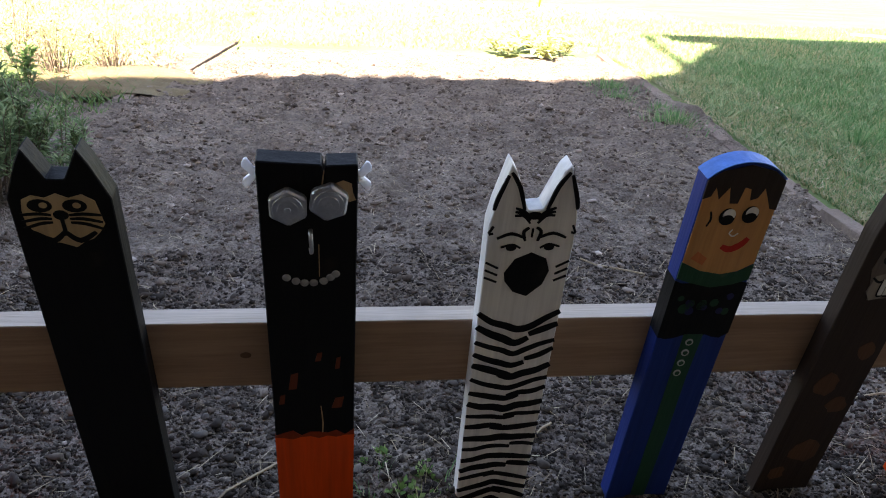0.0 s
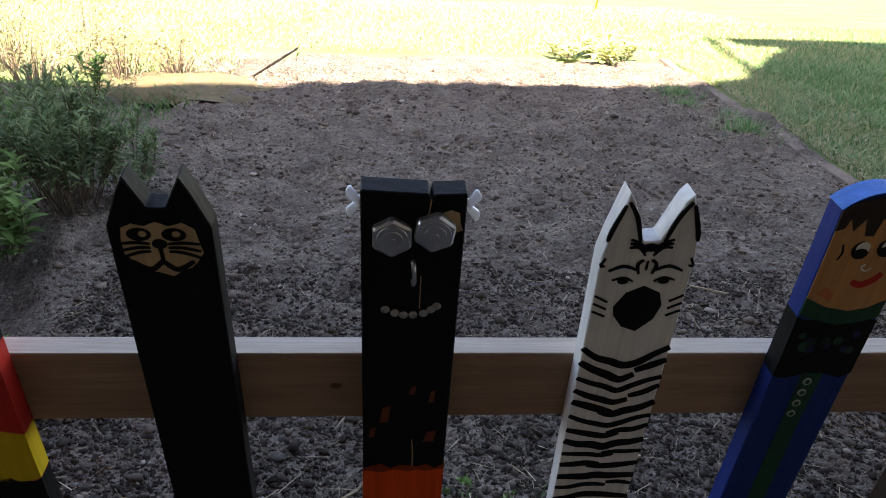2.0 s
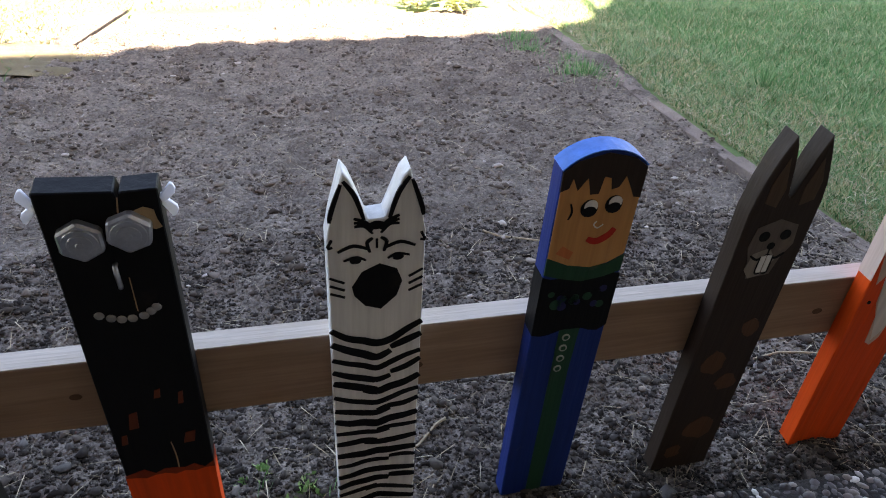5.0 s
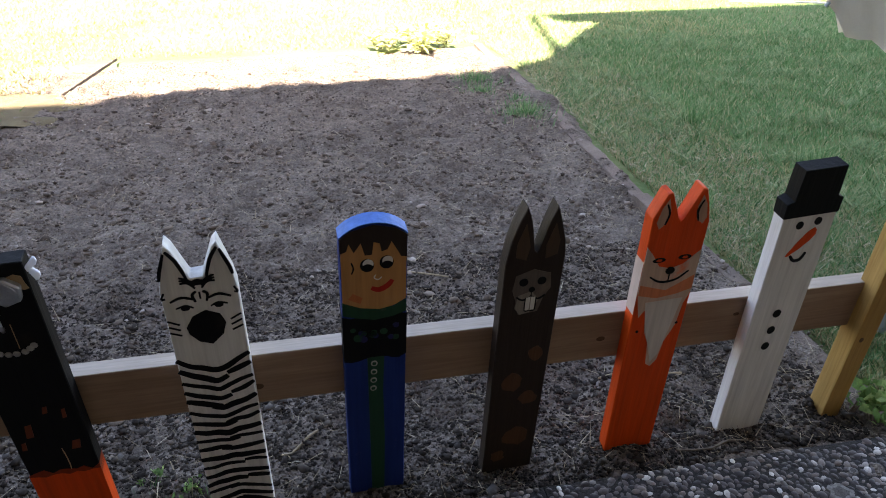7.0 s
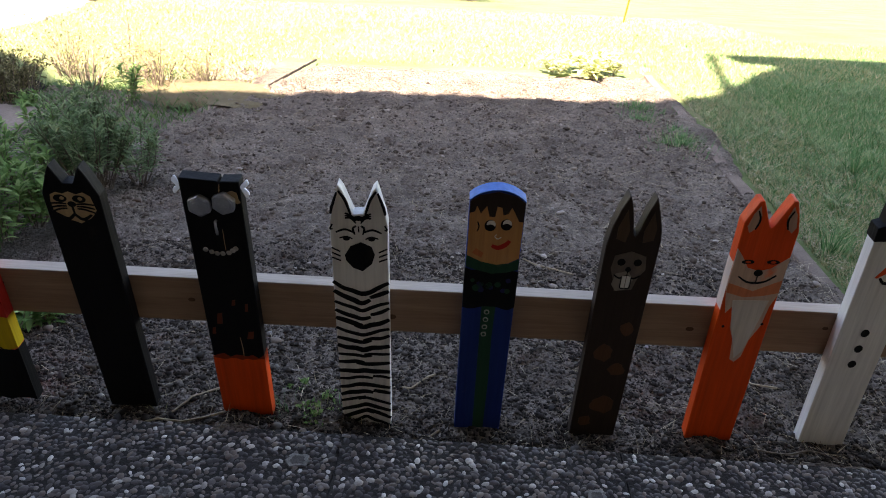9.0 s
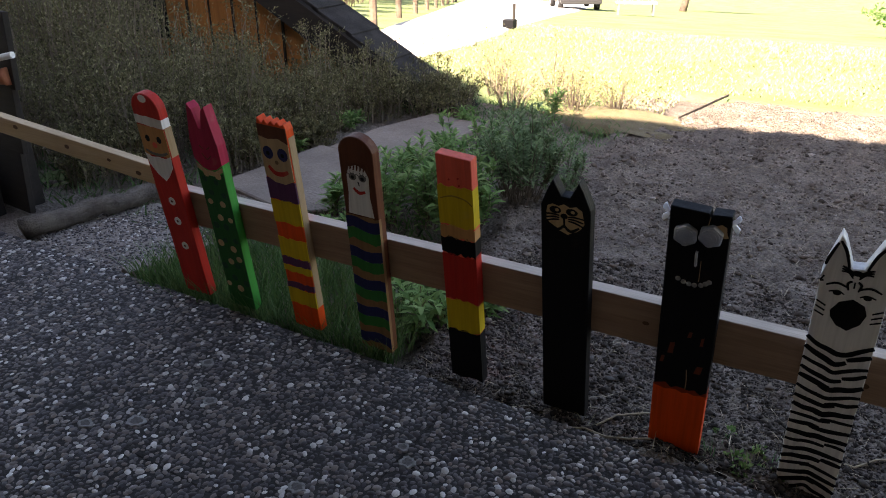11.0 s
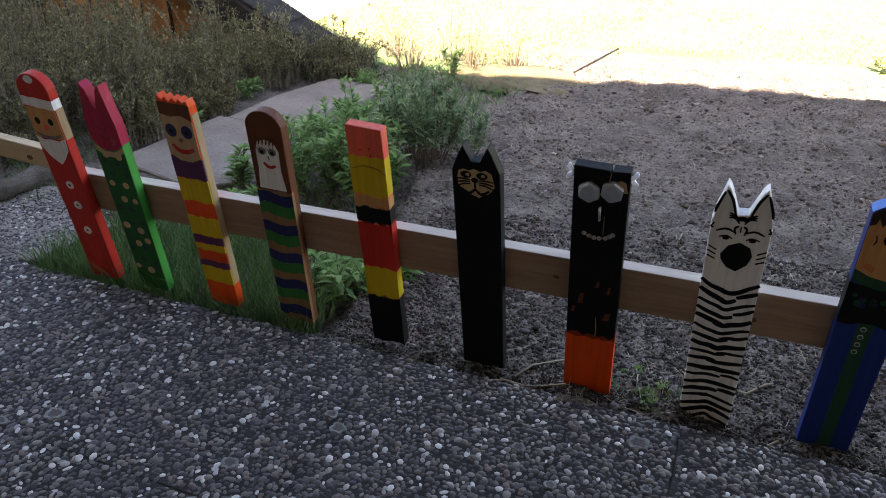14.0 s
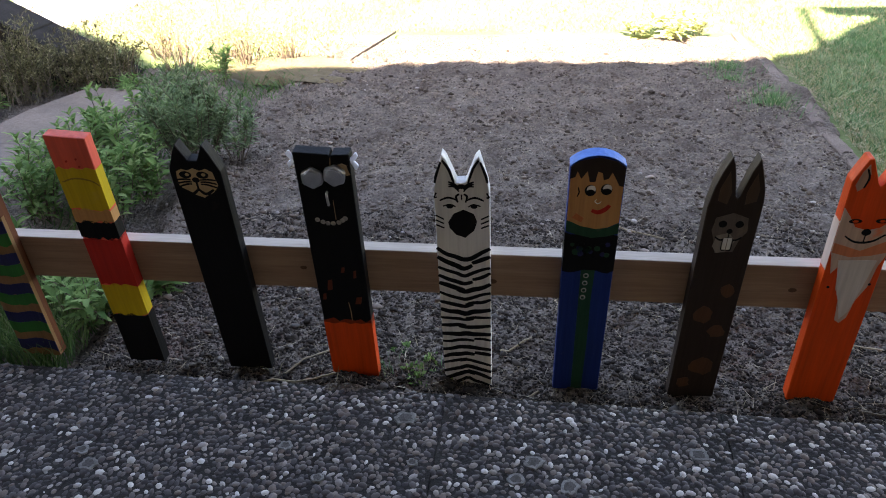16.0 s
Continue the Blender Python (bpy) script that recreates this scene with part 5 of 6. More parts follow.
for i, (x, y, r, h, n) in enumerate(((-1.24, 2.72, 0.24, 0.62, 44), (-1.36, 2.85, 0.22, 0.54, 24), (-1.08, 2.86, 0.18, 0.4, 12))):
    leafy_plant(x, y, r, h, n, 13, 0.066, 0.2, GREYLEAF, "bushy grey-green perennial with many narrow leaves", 90 + i, 0.3)
for i, (x, y, r, h, n) in enumerate(((-1.7, 2.06, 0.15, 0.44, 10), (-1.52, 2.16, 0.15, 0.46, 11), (-1.36, 2.1, 0.13, 0.42, 9), (-1.62, 2.38, 0.15, 0.46, 10), (-1.42, 2.42, 0.15, 0.5, 11), (-1.84, 2.3, 0.14, 0.42, 8), (-1.3, 2.28, 0.1, 0.3, 6), (-1.75, 1.75, 0.12, 0.2, 6), (-2.05, 2.1, 0.12, 0.26, 6), (-1.72, 2.72, 0.16, 0.48, 10), (-1.58, 2.95, 0.16, 0.46, 9), (-1.95, 2.62, 0.12, 0.34, 6))):
    tagged(leafy_plant(x, y, r, h, n, 8, 0.085, 0.3, LEAF, "fresh green leafy perennial with lance-shaped leaves", 100 + i, 0.1), group="leafy perennials")
for i, (x, y, h) in enumerate(((-1.75, 4.45, 0.42), (-2.35, 4.15, 0.14), (-3.0, 3.55, 0.16), (-2.95, 2.9, 0.14))):
    leafy_plant(x, y, 0.12, h, 5, 7, 0.09, 0.28, LEAF, "young green leafy plant beside the slabs", 115 + i, 0.1)


def tuft(x, y, r, h, n, mat, label, seed, name="grass_tuft", width=0.004):
    rng = np.random.default_rng(seed)
    a, q = rng.random(n) * 6.283, 0.55 * r * abs(rng.normal(size=n))
    bx_, by_ = q * np.cos(a), q * np.sin(a)
    ob = thing(name, pose(x, y, gz(x, y) - 0.012), label, "grass")
    o = ribbons("turf", bx_, by_, 0 * bx_, h * rng.uniform(0.15, 0.6, n), width * rng.uniform(0.6, 1.3, n), h * rng.uniform(0.4, 1.1, n), rng.uniform(0.2, 1.2, n), mat, seed, ob)
    o["kind"] = "stuff"
    return ob


rng = np.random.default_rng(51)
# long grass round the feet of the far pickets
n = 5200
tx, ty = rng.uniform(-2.3, -1.0, n), 0.95 + 0.62 * rng.random(n) ** 1.3
ok = ty > 0.955 + 0.05 * rng.random(n)
tx, ty = tx[ok], ty[ok]
hh = 0.06 + 0.13 * rng.random(len(tx))
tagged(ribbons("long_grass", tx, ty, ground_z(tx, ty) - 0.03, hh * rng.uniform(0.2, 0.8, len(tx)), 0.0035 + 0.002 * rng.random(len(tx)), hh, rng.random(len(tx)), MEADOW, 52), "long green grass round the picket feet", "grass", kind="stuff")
# ground under the plants: weeds in the left bed
n = 9000
tx, ty = rng.uniform(-4.6, -1.1, n), 1.45 + 3.6 * rng.random(n)
ok = (tx < np.interp(ty, [1.4, 2.6, 5.0], [-1.2, -1.45, -1.1])) & ~((tx > -3.05) & (tx < -2.12) & (ty > 1.95) & (ty < 4.15))
tx, ty = tx[ok], ty[ok]
hh = 0.03 + 0.06 * rng.random(len(tx))
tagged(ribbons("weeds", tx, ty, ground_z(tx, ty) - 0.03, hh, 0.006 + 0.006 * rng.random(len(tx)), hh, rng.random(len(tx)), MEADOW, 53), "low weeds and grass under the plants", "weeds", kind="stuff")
# the shaded lawn
def lawn(name, x0, x1, y0, y1, n, mat, seed, h, label, power=1.0, width=0.0045, side=1.0):
    r = np.random.default_rng(seed)
    x, y = x0 + (x1 - x0) * r.random(n) ** side, y0 + (y1 - y0) * r.random(n) ** power
    ok = x > np.interp(y, [0.9, 1.7, 2.6, 3.4, 4.2, 5.1, 6.2], [2.15, 2.18, 2.24, 2.3, 2.4, 2.45, 2.46])
    x, y = x[ok], y[ok]
    k = len(x)
    hh = h * (0.4 + 0.9 * r.random(k))
    tagged(ribbons(name, x, y, ground_z(x, y) - 0.028, hh * r.uniform(0.3, 1.3, k), width * r.uniform(0.6, 1.4, k), hh, r.random(k), mat, seed), label, "grass", kind="stuff")


lawn("lawn_grass", 2.1, 6.5, 0.85, 6.2, 110000, GRASS, 54, 0.034, "short green lawn grass in shade", 1.35, side=1.3)
lawn("lawn_grass", 2.3, 9.5, 3.2, 9.5, 60000, GRASS, 55, 0.038, "short green lawn grass reaching into sun", 1.0, 0.0055)
lawn("dry_grass", 2.16, 3.1, 1.0, 6.4, 26000, DRYGRASS, 56, 0.034, "dry yellowed grass along the bed edge", side=1.9)
lawn("long_grass", 2.3, 6.5, 0.9, 7.0, 2200, GRASS, 59, 0.07, "scattered longer green blades in the lawn", 1.0, 0.006)
lawn("dry_grass", 2.3, 5.5, 0.9, 7.5, 11000, DRYGRASS, 57, 0.036, "scattered dry blades in the lawn")
n = 46000
tx, ty = rng.uniform(-6.0, 5.0, n), 5.3 + 8.5 * rng.random(n) ** 1.3
ok = ((ty > 6.5) | (tx < -1.1)) & ~((tx < -2.4) & (ty < 5.6))
tx, ty = tx[ok], ty[ok]
hh = 0.012 + 0.028 * rng.random(len(tx))
tagged(ribbons("lawn_grass", tx, ty, ground_z(tx, ty) - 0.028, hh, 0.01 + 0.006 * rng.random(len(tx)), hh, rng.random(len(tx)), DRYGRASS, 58), "sunlit yellowish lawn grass on the slope", "grass", kind="stuff")

PALEGRASS = scatter_colours("pale_grass_blades", [(0, (0.12, 0.22, 0.09)), (0.6, (0.22, 0.33, 0.15)), (1, (0.4, 0.45, 0.26))], 0.6, translucent=0.35, spec=0.15)
rg = np.random.default_rng(61)
k = 330
ux, uy = 2.3 + 3.6 * rg.random(k) ** 1.2, 1.0 + 5.6 * rg.random(k)
per = rg.integers(14, 46, k)
tx, ty = np.repeat(ux, per) + rg.normal(0, 0.035, per.sum()), np.repeat(uy, per) + rg.normal(0, 0.035, per.sum())
ok = tx > np.interp(ty, [0.9, 3.4, 6.2], [2.22, 2.36, 2.5])
tx, ty = tx[ok], ty[ok]
hh = 0.035 + 0.045 * rg.random(len(tx))
tagged(ribbons("grass_clumps", tx, ty, ground_z(tx, ty) - 0.025, hh * rg.uniform(0.8, 2.0, len(tx)), 0.004 + 0.004 * rg.random(len(tx)), hh, rg.random(len(tx)), PALEGRASS, 62), "clumps of longer pale grass bending over in the lawn", "grass", kind="stuff")
k = 4500
tx, ty = 2.2 + 0.75 * rg.random(k) ** 1.5, 1.6 + 4.6 * rg.random(k)
tx = tx + 0.06 * (ty - 1.6)
tagged(ribbons("dry_thatch", tx, ty, ground_z(tx, ty) - 0.012 + 0.01 * rg.random(k), 0.03 + 0.07 * rg.random(k), 0.003 + 0.002 * rg.random(k), 0.012 * rg.random(k), rg.random(k), STRAW, 63), "flattened dry straw along the lawn edge", "straw", kind="stuff")

for i, (x, y, r, h, n) in enumerate(((2.04, 3.95, 0.19, 0.085, 520), (2.1, 4.15, 0.14, 0.06, 160), (1.93, 4.6, 0.18, 0.055, 260), (1.98, 4.95, 0.22, 0.06, 380), (2.1, 4.35, 0.07, 0.07, 90), (3.2, 2.7, 0.12, 0.16, 120), (3.0, 3.6, 0.1, 0.14, 90), (2.35, 1.5, 0.1, 0.14, 110), (2.55, 1.95, 0.12, 0.16, 120), (2.3, 2.4, 0.1, 0.13, 90))):
    tuft(x, y, r, h, n, GRASS, "tuft of long green grass at the bed edge", 120 + i)
for i, (x, y, r, h, n) in enumerate(((0.07, 1.05, 0.05, 0.09, 26), (0.17, 1.0, 0.05, 0.08, 22), (0.22, 1.06, 0.02, 0.13, 5), (-0.31, 1.02, 0.02, 0.1, 6), (0.04, 0.99, 0.03, 0.05, 18), (0.66, 1.4, 0.02, 0.05, 6))):
    tuft(x, y, r, h, n, (GRASS, DRYGRASS)[i % 2], "sparse thin grass blades in bare soil", 140 + i, width=0.0025)


def weed(x, y, r, h, n, size, label, seed):
    return shrub(x, y, r, h, n, 5, size, LEAF, label, seed, 0.2, 0.7, 0.0018, 0.8, "weed", 0.75)


for i, (x, y) in enumerate(((2.03, 0.94), (2.1, 1.0), (1.99, 1.0), (2.16, 0.93))):
    weed(x, y, 0.07, 0.06, 9, 0.034, "broad-leaved green weed at the post foot", 160 + i)
for i, (x, y, h) in enumerate(((-1.04, 1.24, 0.2), (-0.94, 1.32, 0.16), (-1.14, 1.34, 0.18), (-0.86, 1.46, 0.12), (-1.0, 1.5, 0.14))):
    leafy_plant(x, y, 0.1, h, 6, 4, 0.085, 0.3, LEAF, "low green leafy weed behind the rail", 170 + i, 0.05)
for i, (x, y) in enumerate(((0.13, 1.03), (0.2, 1.1), (0.17, 0.99), (0.24, 1.03), (0.09, 1.12))):
    weed(x, y, 0.04, 0.045, 6, 0.016, "tiny green seedling in bare soil", 190 + i)
tuft(2.42, 1.2, 0.07, 0.15, 40, GRASS, "coarse broad grass at the pipe foot", 176, width=0.012)
for i, (x, y, r, h) in enumerate(((1.52, 6.3, 0.2, 0.2), (1.78, 6.02, 0.22, 0.18), (2.02, 6.3, 0.24, 0.24), (1.78, 6.45, 0.2, 0.18))):
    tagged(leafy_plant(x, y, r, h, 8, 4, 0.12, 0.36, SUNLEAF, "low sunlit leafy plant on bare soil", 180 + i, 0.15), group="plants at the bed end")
for i, (x0, y0, x1, y1) in enumerate(((-0.27, 1.02, -0.08, 1.22), (0.52, 1.0, 0.42, 0.93), (1.42, 0.95, 1.62, 0.94), (0.4, 1.15, 0.5, 1.22), (0.85, 2.1, 1.05, 2.0), (1.35, 1.3, 1.6, 1.25), (-0.35, 0.95, -0.1, 0.99))):
    s = thing("stick", pose(0, 0, 0), "thin dry stick lying on soil", "stick", "dry sticks")
    line = [(x0 + (x1 - x0) * t, y0 + (y1 - y0) * t + 0.003 * math.sin(7 * t + i), float(soil_z(x0 + (x1 - x0) * t, y0 + (y1 - y0) * t)) + 0.008) for t in (0, 0.25, 0.5, 0.75, 1)]
    part("twig", tube(bmesh.new(), line, 0.0034, 5), (STRAW, TWIG)[i == 2], s)

# ---- parasol and cord ----
parasol = thing("parasol", pose(2.41, 1.34, -0.02), "half-closed cream parasol on a blue-grey pole", "parasol")
part("pole", tube(bmesh.new(), [(0, 0, 0), (0, 0, 1.2), (0, 0, 1.8)], 0.024, 18), PIPE, parasol, "blue-grey metal pole", True)
CANOPY_Z, RIBS, REACH = 1.06, 8, 0.44
hub = Vector((0, 0, 1.72))


def rib_end(i):
    a = 2 * math.pi * i / RIBS + 0.42
    return Vector((REACH * math.cos(a), REACH * math.sin(a), CANOPY_Z))


for i in range(RIBS):
    e0, e1 = rib_end(i), rib_end(i + 1)
    bm, n, rows = bmesh.new(), 10, []
    for j in range(13):
        t = j / 12
        row = []
        for k in range(n + 1):
            f = k / n
            v = hub.lerp(e0.lerp(e1, f), t)
            pull = 0.16 * math.sin(math.pi * f) * t
            row.append(bm.verts.new((v.x * (1 - pull), v.y * (1 - pull), v.z + 0.06 * math.sin(math.pi * f) * t)))
        rows.append(row)
    for r0, r1 in zip(rows, rows[1:]):
        for k in range(n):
            bm.faces.new((r0[k], r0[k + 1], r1[k + 1], r1[k]))
    bmesh.ops.remove_doubles(bm, verts=bm.verts[:], dist=0.0005)
    bmesh.ops.solidify(bm, geom=bm.faces[:], thickness=0.002)
    cloth = part("canopy_panel", bm, CLOTH, parasol, "cream cloth panel", True)
    bm = bmesh.new()
    top = [bm.verts.new(v) for v in [(e0.lerp(e1, k / n).x * (1 - 0.16 * math.sin(math.pi * k / n)), e0.lerp(e1, k / n).y * (1 - 0.16 * math.sin(math.pi * k / n)), CANOPY_Z + 0.06 * math.sin(math.pi * k / n)) for k in range(n + 1)]]
    low = [bm.verts.new((v.co.x * 0.93, v.co.y * 0.93, v.co.z - 0.03 - 0.13 * math.sin(math.pi * k / n) ** 0.6 - 0.012 * math.sin(5 * math.pi * k / n))) for k, v in enumerate(top)]
    for k in range(n):
        bm.faces.new((top[k], top[k + 1], low[k + 1], low[k]))
    bmesh.ops.solidify(bm, geom=bm.faces[:], thickness=0.0015)
    part("valance", bm, CLOTH, cloth, "scalloped cream valance", True)
    part("rib", tube(bmesh.new(), [hub * 0.995, hub.lerp(e0, 0.5) - Vector((0, 0, 0.012)), e0 - Vector((0, 0, 0.012))], 0.006, 6), PIPE, parasol)
cord = thing("cord", pose(0, 0, 0), "thin white cord lying across the lawn", "cord")
part("line", tube(bmesh.new(), [(6.2 + 0.3 * i, 8.25 - 0.16 * i + 0.02 * math.sin(i), gz(0, 8.25 - 0.16 * i) + 0.03) for i in range(9)], 0.012, 6), WHITE, cord)

# ---- dark board fence at the pavement's far end ----
screen = thing("board_fence", pose(-3.36, 1.33, 0, 0, 0, -6), "old dark-stained fence of overlapping wide boards", "fence")
for i in range(3):
    o = part("board", box(bmesh.new(), -2.6, 0.02 * i, -0.015, 0.015, 0, 0.36, 0.004), DARKWOOD, screen)
    o.matrix_local = pose(0.0 + 0.02 * i, -0.02 * (2 - i), 0.0 + 0.32 * i, -4)
for x in (-0.2, -2.2):
    part("post", box(bmesh.new(), x - 0.04, x + 0.04, 0.03, 0.11, -0.1, 1.0, 0.005), DARKWOOD, screen)
dark_post = thing("fence_post", pose(-3.6, 1.2, 0, 0, 0, 5), "black-stained square post at the fence end", "fence post")
part("post", box(bmesh.new(), -0.055, 0.055, -0.055, 0.055, -0.1, 1.55, 0.005), DARKWOOD, dark_post)
hook = thing("bracket", pose(-3.27, 0.98, 0.67), "small black iron hook holding the batten", "bracket")
part("strap", tube(bmesh.new(), [(0, 0.0, 0.05), (0.0, -0.1, 0.04), (-0.02, -0.12, 0.0), (-0.01, -0.13, -0.03), (0.03, -0.13, -0.045)], 0.009, 8), BLACK, hook)
pot = thing("flower_pot", pose(-3.4, 1.28, 0.69, 0, 80, 20), "small terracotta pot lying on the board fence", "flower pot")
part("body", tube(bmesh.new(), [(0, 0, 0), (0, 0, 0.07), (0, 0, 0.072), (0, 0, 0.095)], [0.028, 0.037, 0.042, 0.042], 16), surface("terracotta", (0.4, 0.14, 0.07), (0.48, 0.19, 0.1), 8.0), pot, smooth=True)
rod = thing("plastic_tube", pose(-3.34, 1.28, 0.79, 0, 78, 10), "short white plastic tube fixed to the fence", "tube")
part("tube", tube(bmesh.new(), [(0, 0, 0), (0, 0, 0.06), (0, 0, 0.12)], 0.015, 14), WHITE, rod)

# ---- the shed with its roof down to the ground ----
shed = thing("shed", pose(0.32, 0, gz(0, 4.7)), "low orange-stained timber shed with dark shingled roof", "shed")
ROOF = 0.557
for i in range(26):
    x1 = -3.35 - 0.3 * i
    x0 = x1 - 0.288
    t0, t1 = 0.06 - ROOF * (x0 + 3.35), 0.06 - ROOF * (x1 + 3.35)
    t0, t1 = min(t0, 1.9), min(t1, 1.9)
    if i in (10, 11, 12):
        t0 = t1 = 0.3
    if t1 > 0.03:
        part("siding_board", slab([(x0, -0.1), (x1, -0.1), (x1, t1), (x0, t0)], 4.72 - 0.012 * (i % 2), 4.76, 0.003), BARNWOOD, shed)
    part("batten", slab([(x1 - 0.004, -0.1), (x1 + 0.016, -0.1), (x1 + 0.016, max(0.02, t1)), (x1 - 0.004, max(0.02, t1))], 4.7, 4.77), DARKWOOD, shed)
part("window_opening", box(bmesh.new(), -7.25, -6.345, 4.7, 4.82, 0.3, 0.78), BLACK, shed, "dark unlit shed window")
part("siding_board", box(bmesh.new(), -7.25, -6.345, 4.72, 4.76, 0.78, 1.6), BARNWOOD, shed)
bm = bmesh.new()
for k in range(15):
    xa, xb = -2.86 - 0.34 * k, -2.86 - 0.34 * (k + 1) - 0.06
    za, zb = -0.05 + ROOF * 0.34 * k, -0.05 + ROOF * (0.34 * (k + 1) + 0.06)
    piece = slab([(xa, za), (xa, za + 0.035), (xb, zb + 0.02), (xb, zb - 0.01)], 4.45, 4.86 + 0.015 * (k % 2), 0.003)
    me = bpy.data.meshes.new("tmp")
    piece.to_mesh(me)
    piece.free()
    bm.from_mesh(me)
    bpy.data.meshes.remove(me)
part("shingles", bm, SHINGLE, shed, "stepped dark grey shingle courses")
part("fascia", slab([(-2.84, -0.07), (-2.95, -0.3), (-7.9, 2.46), (-7.9, 2.72)], 4.42, 4.448), DARKWOOD, shed, "dark verge board")
part("soffit", slab([(-2.98, -0.1), (-2.98, -0.14), (-7.9, 2.6), (-7.9, 2.64)], 4.45, 4.84), DARKWOOD, shed)

# ---- drive, car and far things on the slope ----
def drape(name, pts_left, pts_right, mat, lift, label, category):
    n, m = len(pts_left), 12
    v, f = [], []
    for (x0, y0), (x1, y1) in zip(pts_left, pts_right):
        for j in range(m + 1):
            x, y = x0 + (x1 - x0) * j / m, y0 + (y1 - y0) * j / m
            v.append((x, y, gz(x, y) + (lift if 0 < j < m else -0.08)))
    for i in range(n - 1):
        for j in range(m):
            a = i * (m + 1) + j
            f.append((a, a + 1, a + m + 2, a + m + 1))
    return tagged(raw_mesh(name, v, f, mat, smooth=True), label, category, kind="structure")


steps_y = [8.15, 10, 12.2, 16, 20, 25, 31, 40, 55]
drive_l = [(float(np.interp(y, [8, 12.2, 31, 55], [-6.0, -7.7, -16.8, -28])), y) for y in [6.0] + steps_y]
drive_r = [(float(np.interp(y, [6.5, 9.15, 12.95, 34.7, 60], [-4.3, -4.34, -5.5, -11.3, -18])), y) for y in [6.2] + steps_y]
drape("drive", drive_l, drive_r, ASPHALT, 0.015, "pale gravel drive bright in full sun", "drive")

CARPAINT = surface("dark_grey_car_paint", (0.03, 0.032, 0.038), (0.04, 0.042, 0.05), 2.0, 30, 0.25, 0.02, 0.001, metal=0.4)
GLASS = surface("car_glass", (0.02, 0.025, 0.03), (0.03, 0.035, 0.04), 2.0, 10, 0.08, 0.0, 0.001, spec=0.6)
RUBBER = surface("tyre_rubber", (0.02, 0.02, 0.02), (0.03, 0.03, 0.03), 20.0)
LAMP = surface("red_lamp_glass", (0.35, 0.01, 0.01), (0.45, 0.02, 0.02), 5.0, 10, 0.2, 0.0, 0.001)
cx_, cy_ = -11.6, 33.0
car = thing("car", pose(cx_, cy_, gz(cx_, cy_), -3.4, 0, 28), "dark grey hatchback standing on the sunny drive", "car")
side = [(-2.15, 0.3), (-2.2, 0.75), (-2.05, 0.95), (-1.75, 1.42), (-1.3, 1.5), (0.1, 1.46), (0.85, 1.0), (1.8, 0.85), (2.1, 0.65), (2.1, 0.3)]
bm = slab(side, -0.88, 0.88, 0.05)
body = part("body", bm, CARPAINT, car)
body.matrix_local = pose(0, 0, 0, 0, 0, 90)
o = part("rear_window", slab([(-0.62, 1.0), (0.62, 1.0), (0.55, 1.36), (-0.55, 1.36)], -2.02, -1.98, 0.01), GLASS, car)
o.matrix_local = pose(0, 0.44, -0.16, -30 + 12)
for sgn in (-1, 1):
    o = part("side_window", slab([(-1.5, 1.02), (0.6, 1.02), (0.05, 1.38), (-1.3, 1.4)], 0.875, 0.895, 0.004), GLASS, car)
    o.matrix_local = pose(0, 0, 0, 0, 0, 90) if sgn < 0 else pose(0, 0, 0, 0, 0, 90) @ pose(0, -1.77, 0)
    part("tail_lamp", box(bmesh.new(), sgn * 0.72 - 0.12, sgn * 0.72 + 0.12, -2.2, -2.1, 0.72, 0.95, 0.02), LAMP, car)
    for fy in (-1.35, 1.3):
        w = part("wheel", tube(bmesh.new(), [(sgn * 0.7, fy, 0.32), (sgn * 0.72, fy, 0.32), (sgn * 0.89, fy, 0.32), (sgn * 0.91, fy, 0.32)], [0.29, 0.32, 0.32, 0.28], 24), RUBBER, car)
        part("rim", tube(bmesh.new(), [(sgn * 0.9, fy, 0.32), (sgn * 0.925, fy, 0.32)], [0.2, 0.17], 16), STEEL, w)
part("number_plate", box(bmesh.new(), -0.26, 0.26, -2.225, -2.2, 0.5, 0.61, 0.004), WHITE, car)
part("bumper", box(bmesh.new(), -0.86, 0.86, -2.24, -2.1, 0.3, 0.5, 0.03), RUBBER, car)

far_fence = thing("rail_fence", pose(0, 0, 0), "weathered wooden rail fence along the drive", "fence")
fp = [(-6.6 - 1.35 * i, 9.3 + 2.9 * i) for i in range(9)]
for i, (x, y) in enumerate(fp):
    part("post", tube(bmesh.new(), [(x, y, gz(x, y) - 0.1), (x, y, gz(x, y) + 0.55)], 0.06, 8), BARK, far_fence)
    if i:
        a = fp[i - 1]
        part("rail", tube(bmesh.new(), [(a[0], a[1], gz(*a) + 0.45), (x, y, gz(x, y) + 0.45)], 0.045, 8), BARK, far_fence)
box_post = thing("box_on_post", pose(-5.1, 11.2, gz(-5.1, 11.2)), "small dark box with upright post by the drive", "post box")
part("box", box(bmesh.new(), -0.1, 0.1, -0.08, 0.08, 0, 0.14, 0.01), BLACK, box_post)
part("post", box(bmesh.new(), 0.05, 0.09, -0.02, 0.02, 0.1, 0.4, 0.004), DARKWOOD, box_post)
bench = thing("bench", pose(-7.0, 26.4, gz(-7.0, 26.4), 0, 0, 20), "white garden bench far down the lawn", "bench")
part("seat", box(bmesh.new(), -0.7, 0.7, -0.2, 0.2, 0.4, 0.45, 0.01), WHITE, bench)
part("backrest", box(bmesh.new(), -0.7, 0.7, 0.18, 0.22, 0.5, 0.85, 0.01), WHITE, bench)
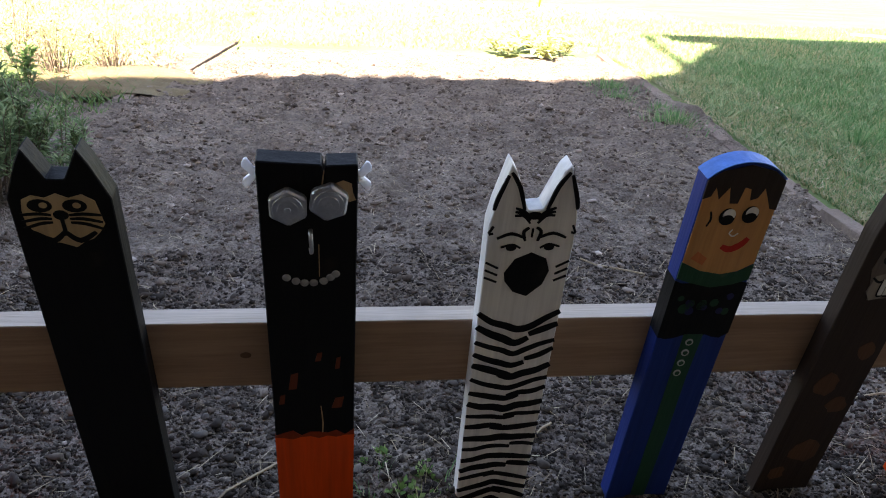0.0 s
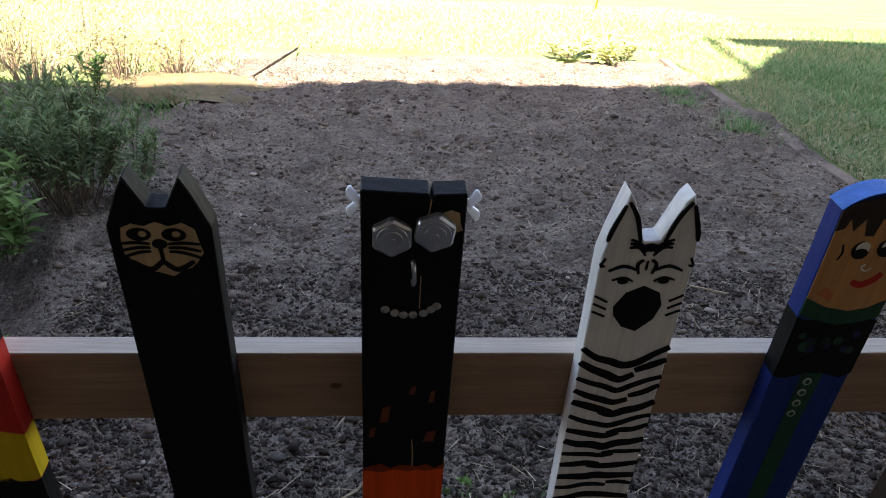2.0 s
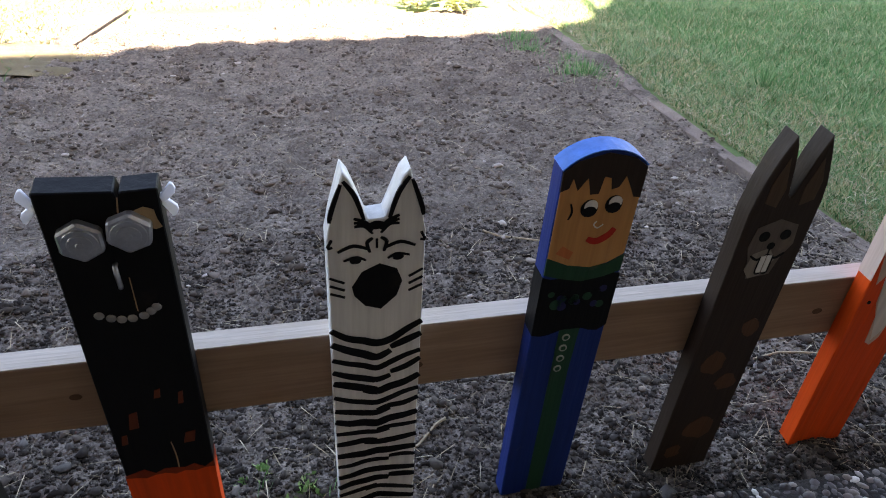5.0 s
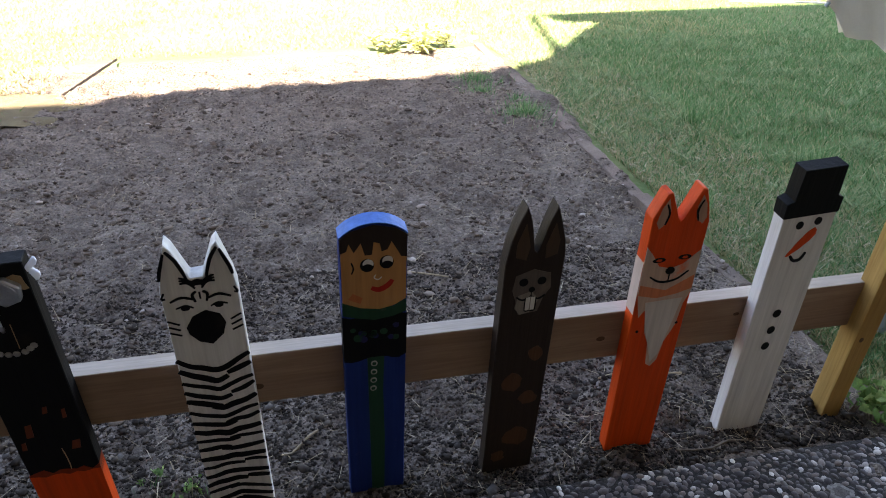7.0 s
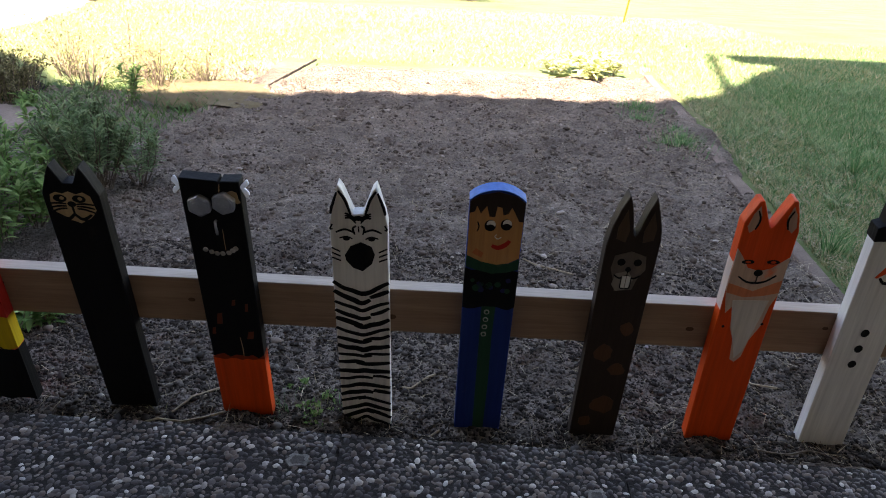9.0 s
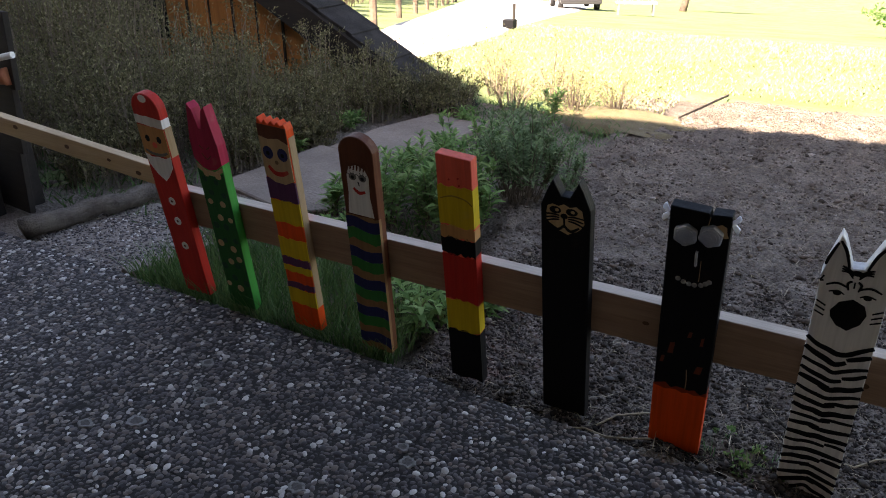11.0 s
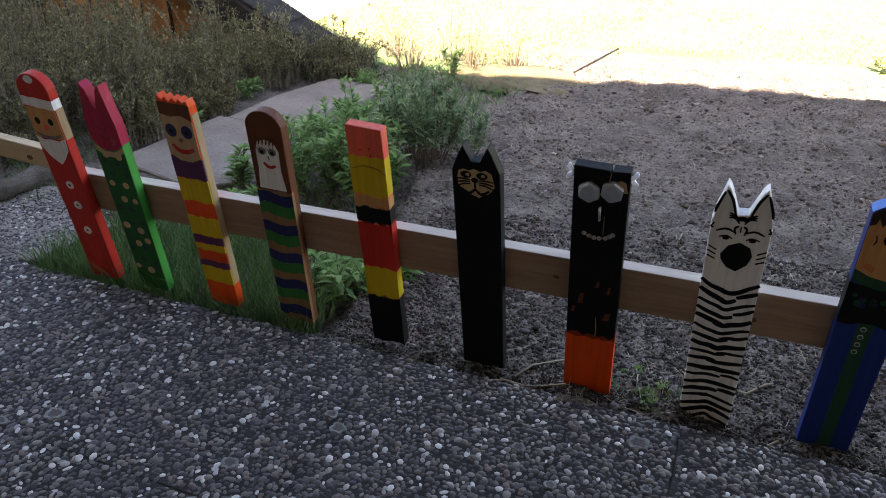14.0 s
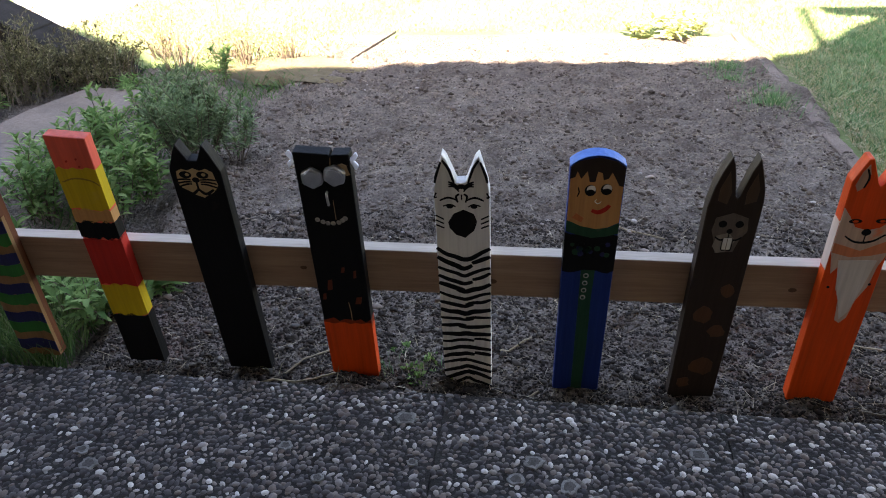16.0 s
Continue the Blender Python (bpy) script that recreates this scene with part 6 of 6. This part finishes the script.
for x in (-0.6, 0.6):
    for y in (-0.15, 0.15):
        part("leg", box(bmesh.new(), x - 0.03, x + 0.03, y - 0.03, y + 0.03, 0, 0.4, 0.004), GREY, bench)


def tree(x, y, h, r, seed, label, mat=None, spread=1.6, n=9000):
    rnd = random.Random(seed)
    ob = thing("tree", pose(x, y, gz(x, y) - 0.05), label, "tree")
    bm, pts = bmesh.new(), []
    tube(bm, [(0.05 * h * noise.noise((seed, k * 0.7, 0)), 0.05 * h * noise.noise((k * 0.7, seed, 3)), h * 0.62 * k / 6) for k in range(7)], [r * (1 - 0.1 * k) for k in range(7)], 12)
    for i in range(16):
        a, z = rnd.uniform(0, 6.283), h * rnd.uniform(0.3, 0.6)
        e = Vector((spread * rnd.uniform(0.4, 1) * math.cos(a), spread * rnd.uniform(0.4, 1) * math.sin(a), z + h * rnd.uniform(0.1, 0.4)))
        mid = Vector((0, 0, z)).lerp(e, 0.5) + Vector((0, 0, 0.06 * h))
        tube(bm, [(0, 0, z), mid, e], [r * 0.35, r * 0.22, r * 0.06], 6)
        for k in range(n // 16):
            c = mid.lerp(e, rnd.random())
            pts.append(c + Vector((rnd.gauss(0, 0.24), rnd.gauss(0, 0.24), rnd.gauss(0, 0.2))) * spread * 0.7)
    part("trunk", bm, BARK, ob, smooth=True)
    o = leaves("crown", np.array([p[:] for p in pts]), 0.14, mat or LEAF, seed, ob, 0.6)
    o["kind"] = "stuff"
    return ob


tree(-9.2, 45.0, 8.0, 0.22, 201, "broad-leaved tree with bare trunk down the slope", n=5000, spread=2.6)
for i, (x, y) in enumerate(((-20, 24), (-16.5, 20.5), (-24, 31), (-18.5, 28), (-27, 38))):
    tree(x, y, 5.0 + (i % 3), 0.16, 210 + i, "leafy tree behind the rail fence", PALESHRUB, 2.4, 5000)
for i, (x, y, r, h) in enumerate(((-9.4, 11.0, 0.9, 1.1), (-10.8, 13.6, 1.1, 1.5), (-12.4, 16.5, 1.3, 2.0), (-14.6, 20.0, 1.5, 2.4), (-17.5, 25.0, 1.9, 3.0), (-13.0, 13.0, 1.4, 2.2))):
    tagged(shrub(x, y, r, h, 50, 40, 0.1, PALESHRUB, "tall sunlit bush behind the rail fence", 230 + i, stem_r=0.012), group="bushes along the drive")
tagged(shrub(0.9, 19.5, 0.9, 0.7, 30, 30, 0.12, LEAF, "low bush on the far lawn", 240, stem_r=0.01))
for i in range(9):
    a = i * 2.4
    x, y = -4.9 + 0.5 * math.cos(a) * (0.3 + 0.1 * i), 8.1 + 0.7 * math.sin(a) * (0.3 + 0.1 * i)
    bm = bmesh.new()
    bmesh.ops.create_icosphere(bm, subdivisions=2, radius=0.06 + 0.012 * (i % 4))
    for v in bm.verts:
        v.co = Vector((v.co.x * 1.3, v.co.y, v.co.z * 0.7)) * (1 + 0.25 * noise.noise(v.co * 14 + Vector((i, 0, 0))))
    st = thing("stone", pose(x, y, gz(x, y), 0, 0, 40 * i), "rounded pale field stone beside the drive", "stone", "stones beside the drive")
    part("rock", bm, CONCRETE, st, smooth=True)
stake = thing("garden_stake", pose(3.3, 11.8, gz(3.3, 11.8), 3, 6, 0), "thin rusty orange garden stake in the lawn", "stake")
part("rod", tube(bmesh.new(), [(0, 0, -0.05), (0, 0, 0.6), (0, 0, 1.1)], 0.015, 8), ORANGE, stake)
